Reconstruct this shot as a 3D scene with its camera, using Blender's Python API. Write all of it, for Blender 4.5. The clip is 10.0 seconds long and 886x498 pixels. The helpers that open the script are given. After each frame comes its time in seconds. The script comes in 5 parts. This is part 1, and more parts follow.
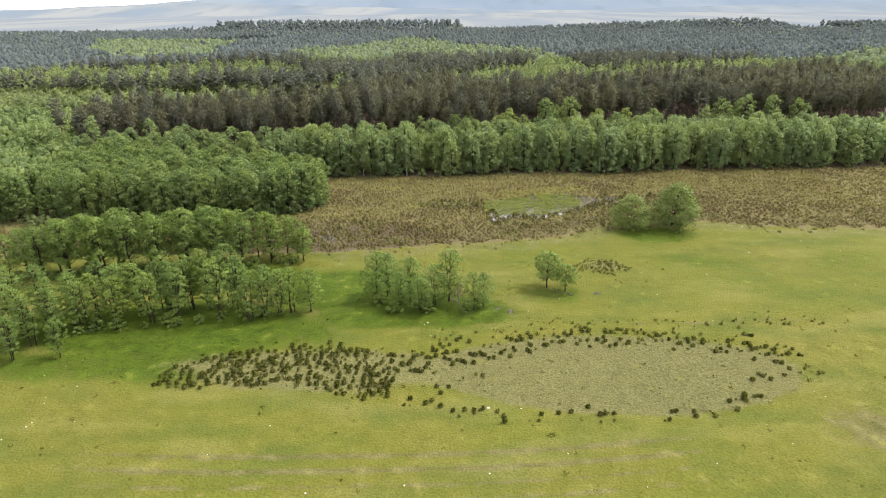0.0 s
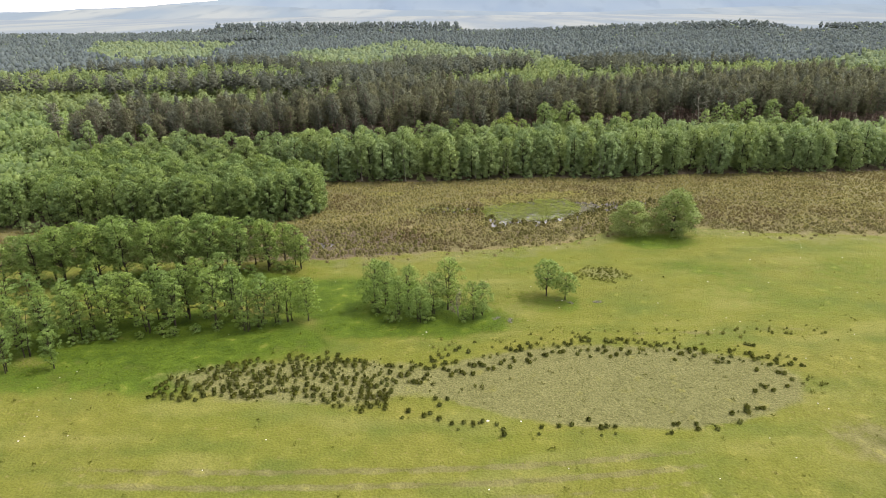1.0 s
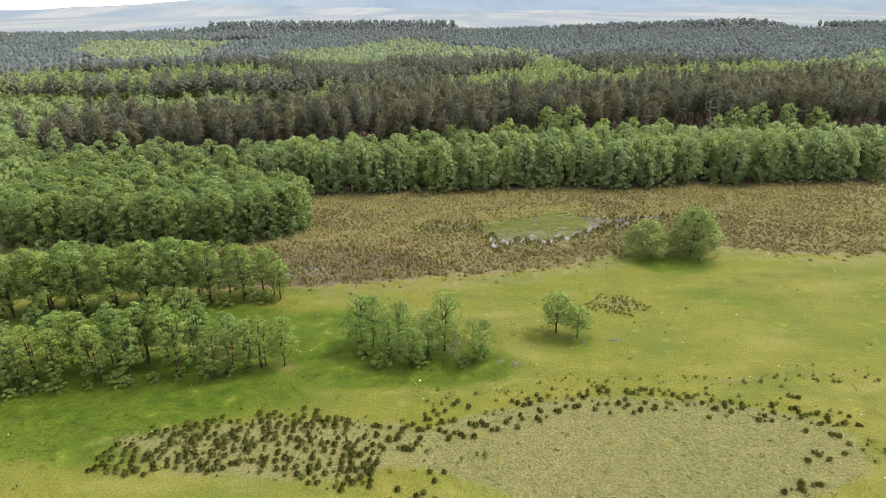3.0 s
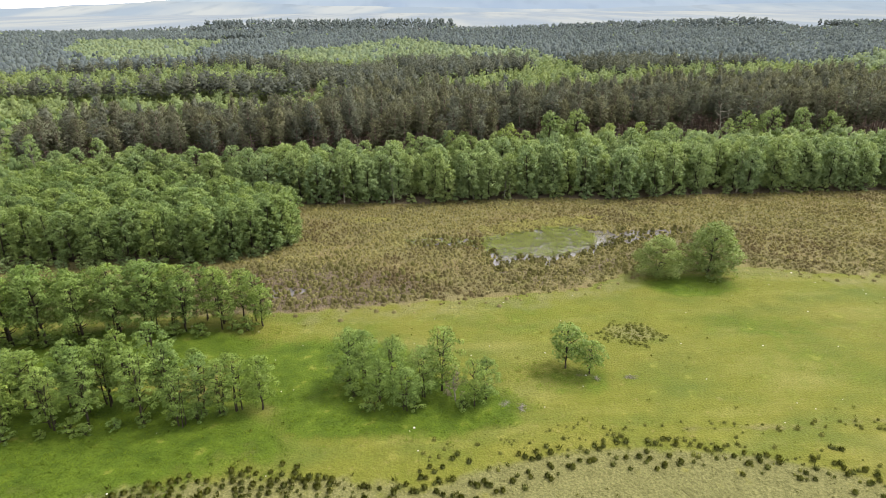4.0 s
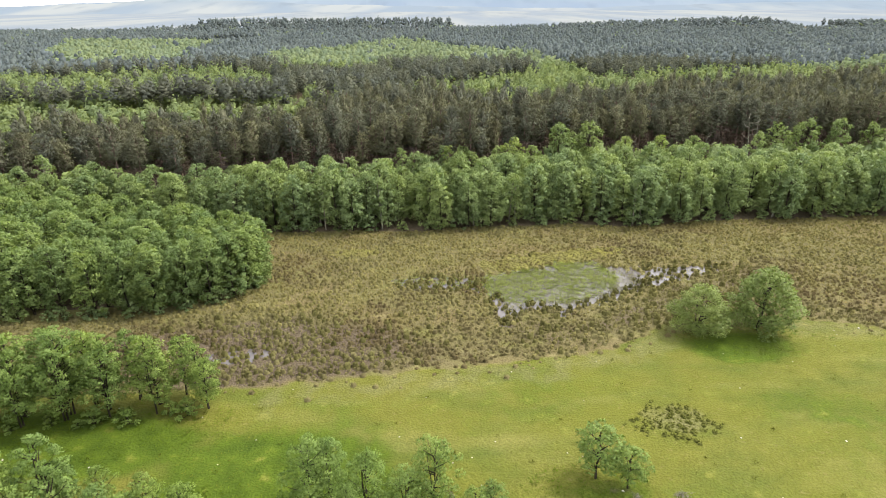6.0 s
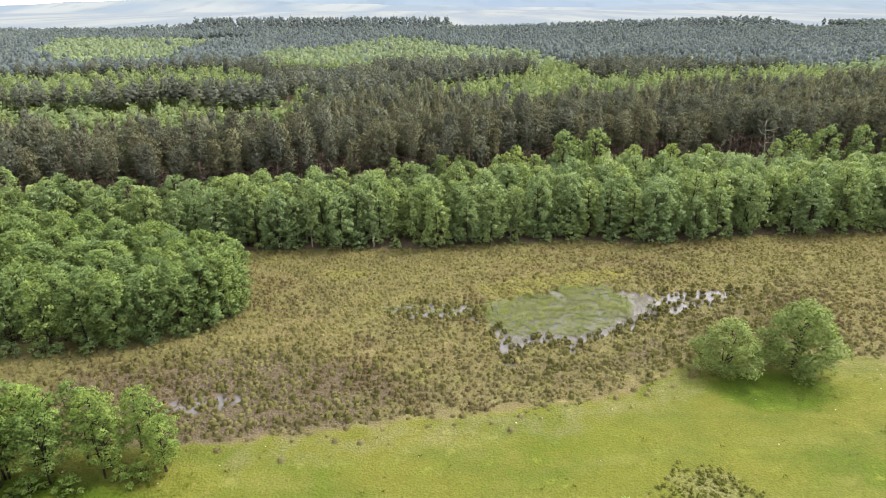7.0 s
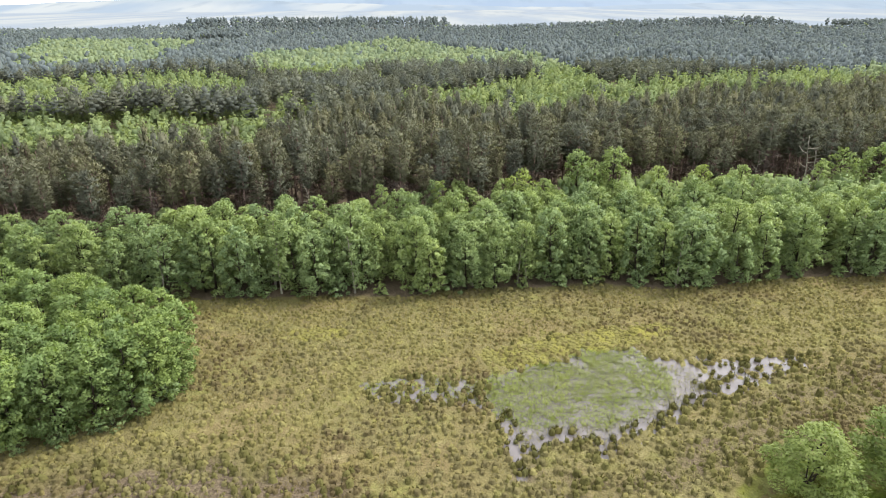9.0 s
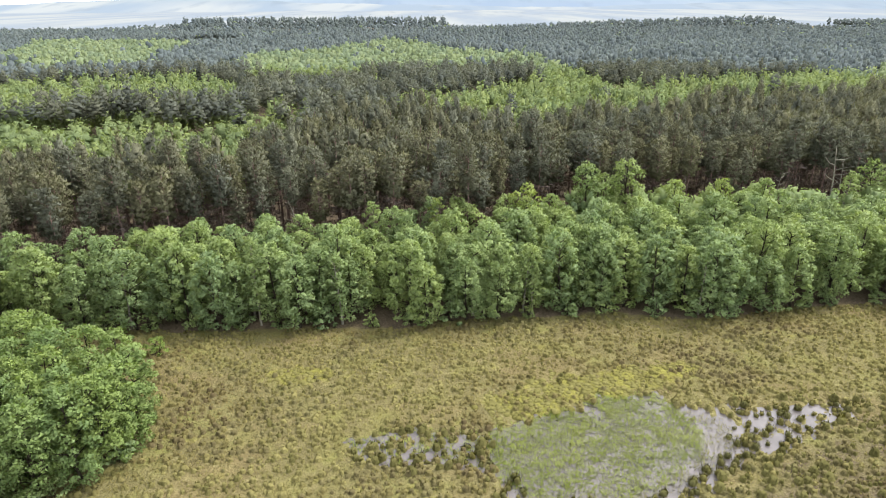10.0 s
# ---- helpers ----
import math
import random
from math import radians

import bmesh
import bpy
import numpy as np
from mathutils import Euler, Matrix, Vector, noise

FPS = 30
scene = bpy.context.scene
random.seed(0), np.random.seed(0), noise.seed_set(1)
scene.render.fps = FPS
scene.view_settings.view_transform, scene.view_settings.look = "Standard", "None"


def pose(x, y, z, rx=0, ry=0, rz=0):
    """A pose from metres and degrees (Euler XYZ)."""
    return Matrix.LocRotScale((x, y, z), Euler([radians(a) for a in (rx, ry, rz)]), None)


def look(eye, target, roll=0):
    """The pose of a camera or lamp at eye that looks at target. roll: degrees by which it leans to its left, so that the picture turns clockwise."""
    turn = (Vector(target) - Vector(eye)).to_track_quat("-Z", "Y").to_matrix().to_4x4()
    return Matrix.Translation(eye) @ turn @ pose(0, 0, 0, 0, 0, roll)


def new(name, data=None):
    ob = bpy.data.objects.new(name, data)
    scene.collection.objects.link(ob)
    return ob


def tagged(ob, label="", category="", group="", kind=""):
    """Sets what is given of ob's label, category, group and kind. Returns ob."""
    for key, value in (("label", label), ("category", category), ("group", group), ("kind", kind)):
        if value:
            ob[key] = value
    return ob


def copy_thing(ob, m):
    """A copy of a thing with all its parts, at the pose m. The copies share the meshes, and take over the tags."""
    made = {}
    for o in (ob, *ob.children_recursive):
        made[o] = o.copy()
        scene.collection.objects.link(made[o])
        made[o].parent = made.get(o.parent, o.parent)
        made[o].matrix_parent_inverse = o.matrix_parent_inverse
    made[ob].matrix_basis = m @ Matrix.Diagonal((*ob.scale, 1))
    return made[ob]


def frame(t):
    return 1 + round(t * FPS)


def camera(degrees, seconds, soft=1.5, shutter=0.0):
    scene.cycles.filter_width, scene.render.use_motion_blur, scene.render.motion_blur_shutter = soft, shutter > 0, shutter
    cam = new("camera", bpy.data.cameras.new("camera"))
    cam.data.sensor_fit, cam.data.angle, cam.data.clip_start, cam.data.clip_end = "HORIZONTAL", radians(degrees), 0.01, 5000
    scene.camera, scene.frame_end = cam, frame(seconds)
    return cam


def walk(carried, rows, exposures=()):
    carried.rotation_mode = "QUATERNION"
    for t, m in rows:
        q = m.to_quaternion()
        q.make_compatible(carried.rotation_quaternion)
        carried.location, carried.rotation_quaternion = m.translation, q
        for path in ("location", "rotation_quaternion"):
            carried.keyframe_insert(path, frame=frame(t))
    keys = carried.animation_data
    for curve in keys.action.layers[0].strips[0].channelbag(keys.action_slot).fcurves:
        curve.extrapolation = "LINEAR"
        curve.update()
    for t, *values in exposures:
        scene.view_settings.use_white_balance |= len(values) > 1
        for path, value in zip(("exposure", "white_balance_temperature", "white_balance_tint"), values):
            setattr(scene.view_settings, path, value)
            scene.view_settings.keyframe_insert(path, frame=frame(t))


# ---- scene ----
cam = camera(72.0, 10.0, soft=0.7)
PATH = [
    (0, (0.263, -0.924, 31.97), (0.228, 0.94, 31.245), -0.45),
    (0.5, (0.293, -0.624, 32.205), (0.258, 1.243, 31.488), -0.45),
    (1, (0.298, -0.004, 32.452), (0.266, 1.862, 31.732), -0.47),
    (1.5, (0.320, 1.361, 32.531), (0.288, 3.225, 31.808), -0.48),
    (2, (0.293, 3.589, 32.541), (0.266, 5.454, 31.819), -0.48),
    (2.5, (0.25, 6.348, 32.529), (0.226, 8.213, 31.806), -0.47),
    (4, (0.272, 16.457, 32.76), (0.257, 18.32, 32.031), -0.42),
    (4.5, (0.316, 20.134, 32.810), (0.303, 21.995, 32.081), -0.42),
    (5, (0.419, 23.907, 32.818), (0.407, 25.769, 32.088), -0.40),
    (5.5, (0.532, 27.757, 32.810), (0.520, 29.619, 32.079), -0.38),
    (7, (0.849, 39.642, 32.837), (0.846, 41.502, 32.103), -0.27),
    (7.5, (0.973, 43.557, 32.855), (0.971, 45.417, 32.12), -0.26),
    (8, (1.123, 47.53, 32.882), (1.123, 49.39, 32.147), -0.26),
    (8.5, (1.24, 51.459, 32.900), (1.241, 53.319, 32.165), -0.28),
    (9, (1.322, 55.374, 32.940), (1.325, 57.234, 32.205), -0.29),
    (9.5, (1.412, 59.335, 32.955), (1.418, 61.195, 32.219), -0.29),
    (10, (1.545, 63.391, 32.938), (1.551, 65.251, 32.203), -0.30),
]
walk(cam, [(t, look(eye, target, roll)) for t, eye, target, roll in PATH], exposures=[(0.0, 1.15, 7000, 12), (5.0, 1.285, 7000, 10), (10.0, 1.485, 6750, 10)])

# ---- sky and sun: a bright, thinly overcast afternoon ----
SUN_HIGH, SUN_WAY = 57.0, 66.0          # degrees above the horizon; to the right of straight ahead
world = bpy.data.worlds.new("overcast_sky")
scene.world = world
world.use_nodes = True
wn = world.node_tree.nodes
sky = wn.new("ShaderNodeTexSky")
sky.sky_type, sky.sun_disc = "NISHITA", False
sky.sun_elevation, sky.sun_rotation = radians(SUN_HIGH), radians(SUN_WAY)
sky.air_density, sky.dust_density, sky.ozone_density = 1.0, 1.0, 1.0
wn["Background"].inputs["Strength"].default_value = 0.148
cloud = wn.new("ShaderNodeHueSaturation")       # the thin cloud takes most of the blue away
cloud.inputs["Saturation"].default_value, cloud.inputs["Value"].default_value = 0.22, 1.48
world.node_tree.links.new(sky.outputs[0], cloud.inputs["Color"])
world.node_tree.links.new(cloud.outputs[0], wn["Background"].inputs["Color"])
sun_data = bpy.data.lights.new("sun", "SUN")
sun_data.energy, sun_data.angle, sun_data.color = 1.68, radians(13), (1.0, 0.97, 0.92)
sun = new("sun", sun_data)
sx, sy = math.sin(radians(SUN_WAY)), math.cos(radians(SUN_WAY))
sun.matrix_world = look((sx * 300, sy * 300, 300 * math.tan(radians(SUN_HIGH))), (0, 0, 0))


# ---- materials ----
def shader(name):
    m = bpy.data.materials.new(name)
    m.use_nodes = True
    nt = m.node_tree
    return m, nt, nt.nodes["Principled BSDF"]


def node(nt, kind, **values):
    n = nt.nodes.new(kind)
    for key, value in values.items():
        n.inputs[key].default_value = value
    return n


def mixed(nt, fac, a, b, blend="MIX"):
    """A colour mix; fac, a and b are values or sockets."""
    n = nt.nodes.new("ShaderNodeMix")
    n.data_type, n.blend_type = "RGBA", blend
    for slot, v in ((0, fac), (6, a), (7, b)):
        if isinstance(v, bpy.types.NodeSocket):
            nt.links.new(v, n.inputs[slot])
        elif slot == 0:
            n.inputs[slot].default_value = v
        else:
            n.inputs[slot].default_value = (*v, 1.0)
    return n.outputs[2]


def grain(nt, scale, detail=3.0, low=0.35, high=0.65, where=None, stretch=None):
    """A noise that runs from 0 to 1 between low and high, in metres."""
    tex = node(nt, "ShaderNodeTexNoise", Scale=scale, Detail=detail)
    at = where or nt.nodes.new("ShaderNodeNewGeometry").outputs["Position"]
    if stretch:
        mapping = node(nt, "ShaderNodeMapping", Scale=stretch)
        nt.links.new(at, mapping.inputs["Vector"])
        at = mapping.outputs["Vector"]
    nt.links.new(at, tex.inputs["Vector"])
    ramp = node(nt, "ShaderNodeMapRange")
    for key, v in (("From Min", low), ("From Max", high)):
        ramp.inputs[key].default_value = v
    nt.links.new(tex.outputs[0], ramp.inputs["Value"])
    return ramp.outputs[0]


def math_node(nt, op, a, b=0.0, clamp=False):
    n = nt.nodes.new("ShaderNodeMath")
    n.operation, n.use_clamp = op, clamp
    for slot, v in ((0, a), (1, b)):
        if isinstance(v, bpy.types.NodeSocket):
            nt.links.new(v, n.inputs[slot])
        else:
            n.inputs[slot].default_value = v
    return n.outputs[0]


def leaf_material(name, dark, mid, light, through_light=0.3, rough=0.6, gloss=0.2, patch=0.35, hair=0.0, stain=None, hair_scale=11.0, vary=1.0):
    """Leaves or needles: each clump its own shade, each tree its own hue, some light passing through."""
    m, nt, bsdf = shader(name)
    geo = nt.nodes.new("ShaderNodeNewGeometry")
    info = nt.nodes.new("ShaderNodeObjectInfo")
    isle = geo.outputs["Random Per Island"]
    c = mixed(nt, isle, dark, mid)
    c = mixed(nt, math_node(nt, "MULTIPLY", grain(nt, patch, 2.0), 0.75), c, light)
    if stain:
        c = mixed(nt, math_node(nt, "MULTIPLY", grain(nt, 0.075, 5.0, 0.47, 0.62), 0.85), c, stain)
    own = nt.nodes.new("ShaderNodeAttribute")
    own.attribute_name = "tree_hue"
    pick = math_node(nt, "FRACT", math_node(nt, "ADD", info.outputs["Random"], own.outputs["Fac"]))
    tint = mixed(nt, pick, (1 - 0.16 * vary, 1 - 0.10 * vary, 1 - 0.02 * vary), (1 + 0.10 * vary, 1 + 0.08 * vary, 1 - 0.08 * vary))
    c = mixed(nt, 1.0, c, tint, "MULTIPLY")
    nt.links.new(c, bsdf.inputs["Base Color"])
    bsdf.inputs["Roughness"].default_value = rough
    bsdf.inputs["Specular IOR Level"].default_value = gloss
    if hair:
        bump = node(nt, "ShaderNodeBump", Strength=hair, Distance=0.7 / hair_scale)
        nt.links.new(grain(nt, hair_scale, 3.0, 0.3, 0.7), bump.inputs["Height"])
        nt.links.new(bump.outputs[0], bsdf.inputs["Normal"])
    trans = nt.nodes.new("ShaderNodeBsdfTranslucent")
    nt.links.new(mixed(nt, 1.0, c, (1.15, 1.2, 0.6), "MULTIPLY"), trans.inputs["Color"])
    mix = nt.nodes.new("ShaderNodeMixShader")
    mix.inputs[0].default_value = through_light
    nt.links.new(bsdf.outputs[0], mix.inputs[1])
    nt.links.new(trans.outputs[0], mix.inputs[2])
    nt.links.new(mix.outputs[0], nt.nodes["Material Output"].inputs["Surface"])
    return m


def bark_material(name, dark, light):
    m, nt, bsdf = shader(name)
    c = mixed(nt, grain(nt, 6.0, 4.0, stretch=(1, 1, 0.25)), dark, light)
    c = mixed(nt, grain(nt, 0.9, 2.0, 0.5, 0.75), c, tuple(0.5 * v for v in light))
    nt.links.new(c, bsdf.inputs["Base Color"])
    bsdf.inputs["Roughness"].default_value = 0.9
    bsdf.inputs["Specular IOR Level"].default_value = 0.05
    bump = node(nt, "ShaderNodeBump", Strength=0.5, Distance=0.04)
    nt.links.new(grain(nt, 14.0, 3.0, stretch=(1, 1, 0.2)), bump.inputs["Height"])
    nt.links.new(bump.outputs[0], bsdf.inputs["Normal"])
    return m


ALDER = leaf_material("alder_leaves", (0.064, 0.104, 0.024), (0.152, 0.222, 0.054), (0.246, 0.330, 0.098), 0.34, patch=0.8)
BELT = leaf_material("belt_leaves", (0.118, 0.166, 0.072), (0.216, 0.283, 0.121), (0.286, 0.356, 0.160), 0.36, patch=0.75)
COPSE_LEAF = leaf_material("copse_leaves", (0.078, 0.120, 0.040), (0.166, 0.230, 0.080), (0.238, 0.310, 0.116), 0.36, patch=0.75)
FRESH = leaf_material("fresh_leaves", (0.140, 0.186, 0.066), (0.190, 0.246, 0.088), (0.255, 0.315, 0.122), 0.42)
PALE_WILLOW = leaf_material("pale_willow_leaves", (0.098, 0.132, 0.042), (0.178, 0.228, 0.074), (0.258, 0.312, 0.114), 0.4)
WILLOW = leaf_material("willow_leaves", (0.074, 0.108, 0.036), (0.140, 0.192, 0.062), (0.212, 0.270, 0.096), 0.36)
NEEDLE = leaf_material("pine_needles", (0.067, 0.068, 0.049), (0.114, 0.115, 0.082), (0.184, 0.185, 0.135), 0.22, 0.9, 0.05, 0.3, 0.5, None, 5.0, 1.1)
# far pines and stands: the air's haze is mixed into their leaf colours
FAR_NEEDLE = leaf_material("thinly_hazed_pine_needles", (0.076, 0.081, 0.067), (0.106, 0.113, 0.093), (0.142, 0.151, 0.124), 0.2, 0.9, 0.05, 0.06, 0.0, None, 1.6, 0.9)
HAZY_NEEDLE = leaf_material("hazed_pine_needles", (0.082, 0.099, 0.101), (0.108, 0.130, 0.134), (0.134, 0.158, 0.163), 0.2, 0.9, 0.05, 0.03, 0.0, None, 1.6, 0.5)
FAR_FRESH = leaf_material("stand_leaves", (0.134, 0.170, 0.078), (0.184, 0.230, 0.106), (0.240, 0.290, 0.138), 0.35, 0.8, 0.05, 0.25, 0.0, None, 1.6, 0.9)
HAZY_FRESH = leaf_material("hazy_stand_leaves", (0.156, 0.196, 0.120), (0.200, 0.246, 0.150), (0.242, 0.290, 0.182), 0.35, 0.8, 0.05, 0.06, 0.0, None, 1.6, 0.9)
DEADWOOD = leaf_material("dry_twigs", (0.12, 0.105, 0.075), (0.18, 0.16, 0.12), (0.23, 0.21, 0.16), 0.05, 0.9, 0.1)
PINE_SNAG = leaf_material("dry_pine_twigs", (0.074, 0.055, 0.048), (0.104, 0.080, 0.070), (0.140, 0.111, 0.097), 0.1, 0.9, 0.05)
RUSH = leaf_material("rush_stems", (0.056, 0.062, 0.016), (0.104, 0.112, 0.032), (0.152, 0.156, 0.050), 0.3, 0.9, 0.0, 2.0)
SEDGE = leaf_material("withered_sedge", (0.154, 0.138, 0.062), (0.188, 0.168, 0.078), (0.228, 0.203, 0.098), 0.3, 0.9, 0.0, 0.4, 0.5, (0.192, 0.158, 0.078))
TUSSOCK = leaf_material("tussock_sedge", (0.118, 0.106, 0.044), (0.178, 0.160, 0.067), (0.244, 0.218, 0.096), 0.25, 0.9, 0.0, 0.4, 0.5, (0.140, 0.114, 0.054))
BROWN_SEDGE = leaf_material("brown_withered_sedge", (0.126, 0.107, 0.046), (0.174, 0.150, 0.064), (0.228, 0.199, 0.090), 0.25, 0.9, 0.0, 0.5, 0.5, (0.150, 0.108, 0.058))
BROWN_TUSSOCK = leaf_material("brown_tussock_sedge", (0.106, 0.091, 0.040), (0.164, 0.142, 0.062), (0.230, 0.200, 0.092), 0.25, 0.9, 0.0, 0.5, 0.5, (0.118, 0.088, 0.046))
DARK_SEDGE = leaf_material("wet_tussock_sedge", (0.060, 0.057, 0.022), (0.104, 0.098, 0.038), (0.164, 0.152, 0.064), 0.25, 0.9, 0.0, 0.5, 0.5)
REED = leaf_material("pond_sedge", (0.118, 0.148, 0.036), (0.162, 0.196, 0.050), (0.210, 0.240, 0.074), 0.3, 0.8, 0.1, 0.3)
MOSSY = leaf_material("yellow_bog_moss", (0.146, 0.132, 0.044), (0.182, 0.166, 0.058), (0.218, 0.198, 0.080), 0.25, 0.9, 0.0, 0.4, 0.6)
GRASS = leaf_material("rough_grass", (0.132, 0.130, 0.050), (0.166, 0.162, 0.064), (0.204, 0.196, 0.084), 0.3, 0.8, 0.15, 0.4)
# rich grass, darkened for the shade of the trees over it
LUSH_SHADE = leaf_material("lush_grass", (0.048, 0.078, 0.006), (0.074, 0.112, 0.010), (0.102, 0.142, 0.015), 0.3, 0.8, 0.08, 0.5)
TURF = leaf_material("meadow_grass", (0.094, 0.106, 0.015), (0.118, 0.126, 0.021), (0.143, 0.143, 0.030), 0.3, 0.8, 0.08, 0.15)
ALDER_BARK = bark_material("alder_bark", (0.020, 0.016, 0.011), (0.052, 0.045, 0.032))
PINE_BARK = bark_material("pine_bark", (0.090, 0.062, 0.054), (0.27, 0.190, 0.162))
PALE_BARK = bark_material("pale_bark", (0.15, 0.14, 0.11), (0.30, 0.28, 0.23))


def stone_material():
    m, nt, bsdf = shader("pale_stone")
    nt.links.new(mixed(nt, grain(nt, 9.0, 4.0), (0.34, 0.33, 0.26), (0.55, 0.53, 0.46)), bsdf.inputs["Base Color"])
    bsdf.inputs["Roughness"].default_value = 0.9
    return m


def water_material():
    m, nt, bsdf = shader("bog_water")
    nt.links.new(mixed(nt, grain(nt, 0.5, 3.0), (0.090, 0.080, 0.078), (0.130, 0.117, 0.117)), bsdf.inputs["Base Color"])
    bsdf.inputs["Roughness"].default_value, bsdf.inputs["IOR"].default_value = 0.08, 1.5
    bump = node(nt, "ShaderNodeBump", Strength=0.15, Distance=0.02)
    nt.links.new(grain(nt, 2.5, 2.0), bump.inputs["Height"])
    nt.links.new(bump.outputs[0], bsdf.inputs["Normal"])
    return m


def ground_material():
    """Short meadow turf, rich turf with tree shade in its colour, rough pond-bed grass, bog, leaf litter, wheel ruts
    and bare moss, by what grows where.
    """
    m, nt, bsdf = shader("meadow_and_bog")
    a = nt.nodes.new("ShaderNodeAttribute")
    b = nt.nodes.new("ShaderNodeAttribute")
    a.attribute_name, b.attribute_name = "cover_a", "cover_b"
    sa, sb = nt.nodes.new("ShaderNodeSeparateColor"), nt.nodes.new("ShaderNodeSeparateColor")
    nt.links.new(a.outputs["Color"], sa.inputs[0])
    nt.links.new(b.outputs["Color"], sb.inputs[0])
    fine, mid, wide = grain(nt, 5.0, 4.0, 0.3, 0.7), grain(nt, 0.55, 4.0, 0.3, 0.7), grain(nt, 0.07, 3.0, 0.35, 0.65)

    def edged(value, soft=0.5):
        """A cover's edge, frayed by noise."""
        v = math_node(nt, "ADD", value, math_node(nt, "MULTIPLY", math_node(nt, "SUBTRACT", mid, 0.5), soft))
        r = node(nt, "ShaderNodeMapRange")
        r.interpolation_type = "SMOOTHSTEP"
        r.inputs["From Min"].default_value, r.inputs["From Max"].default_value = 0.25, 0.75
        nt.links.new(v, r.inputs["Value"])
        return r.outputs[0]

    turf = mixed(nt, mid, (0.104, 0.109, 0.018), (0.147, 0.141, 0.029))
    turf = mixed(nt, math_node(nt, "MULTIPLY", wide, 0.6), turf, (0.105, 0.121, 0.015))
    turf = mixed(nt, grain(nt, 1.6, 3.0, 0.60, 0.80), turf, (0.168, 0.145, 0.049))
    turf = mixed(nt, math_node(nt, "MULTIPLY", grain(nt, 0.22, 4.0, 0.45, 0.72, stretch=(0.5, 1.0, 1.0)), 0.8), turf, (0.070, 0.096, 0.017))
    turf = mixed(nt, math_node(nt, "MULTIPLY", grain(nt, 0.18, 4.0, 0.52, 0.74, stretch=(0.4, 1.2, 1.0)), 0.6), turf, (0.190, 0.176, 0.055))
    lush_shade = mixed(nt, mid, (0.036, 0.064, 0.005), (0.076, 0.114, 0.010))
    dry = mixed(nt, fine, (0.104, 0.104, 0.036), (0.168, 0.160, 0.066))
    dry = mixed(nt, math_node(nt, "MULTIPLY", wide, 0.5), dry, (0.118, 0.118, 0.046))
    bog = mixed(nt, mid, (0.118, 0.103, 0.046), (0.160, 0.142, 0.062))
    bog = mixed(nt, math_node(nt, "MULTIPLY", fine, 0.6), bog, (0.108, 0.094, 0.038))
    bog = mixed(nt, math_node(nt, "MULTIPLY", grain(nt, 0.35, 5.0, 0.48, 0.66), 0.75), bog, (0.150, 0.148, 0.046))
    bog = mixed(nt, math_node(nt, "MULTIPLY", grain(nt, 0.10, 5.0, 0.50, 0.66), 0.7), bog, (0.150, 0.116, 0.056))
    bog = mixed(nt, math_node(nt, "MULTIPLY", grain(nt, 1.1, 4.0, 0.54, 0.72, stretch=(0.6, 1.0, 1.0)), 0.7), bog, (0.206, 0.184, 0.084))
    litter = mixed(nt, fine, (0.074, 0.057, 0.038), (0.128, 0.101, 0.068))
    rut = mixed(nt, mid, (0.074, 0.070, 0.024), (0.160, 0.145, 0.062))
    moss = mixed(nt, mid, (0.140, 0.135, 0.028), (0.190, 0.180, 0.042))
    c = mixed(nt, edged(sa.outputs[0], 0.35), turf, lush_shade)
    c = mixed(nt, edged(sa.outputs[2], 0.4), c, dry)
    c = mixed(nt, math_node(nt, "MULTIPLY", edged(sb.outputs[1], 0.6), 0.8), c, rut)
    c = mixed(nt, edged(sa.outputs[1], 0.5), c, bog)
    c = mixed(nt, math_node(nt, "MULTIPLY", edged(sb.outputs[2], 1.0), 0.9), c, moss)
    c = mixed(nt, edged(sb.outputs[0], 0.5), c, litter)
    c = mixed(nt, 1.0, c, mixed(nt, fine, (0.84, 0.84, 0.84), (1.14, 1.14, 1.14)), "MULTIPLY")
    nt.links.new(c, bsdf.inputs["Base Color"])
    bsdf.inputs["Roughness"].default_value = 0.95
    bsdf.inputs["Specular IOR Level"].default_value = 0.15
    bump = node(nt, "ShaderNodeBump", Strength=0.6, Distance=0.12)
    nt.links.new(math_node(nt, "ADD", fine, mid), bump.inputs["Height"])
    nt.links.new(bump.outputs[0], bsdf.inputs["Normal"])
    return m


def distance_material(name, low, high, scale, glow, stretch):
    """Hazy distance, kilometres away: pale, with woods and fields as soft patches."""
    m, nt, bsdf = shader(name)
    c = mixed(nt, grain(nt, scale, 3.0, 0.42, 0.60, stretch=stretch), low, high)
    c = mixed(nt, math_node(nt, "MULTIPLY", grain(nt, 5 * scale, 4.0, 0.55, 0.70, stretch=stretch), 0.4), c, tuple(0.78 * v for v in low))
    # haze and daylight are put in as the surface's own pale glow
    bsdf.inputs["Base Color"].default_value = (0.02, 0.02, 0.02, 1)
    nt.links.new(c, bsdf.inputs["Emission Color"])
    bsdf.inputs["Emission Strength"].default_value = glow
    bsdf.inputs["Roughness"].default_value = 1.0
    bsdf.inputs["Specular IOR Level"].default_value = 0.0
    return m


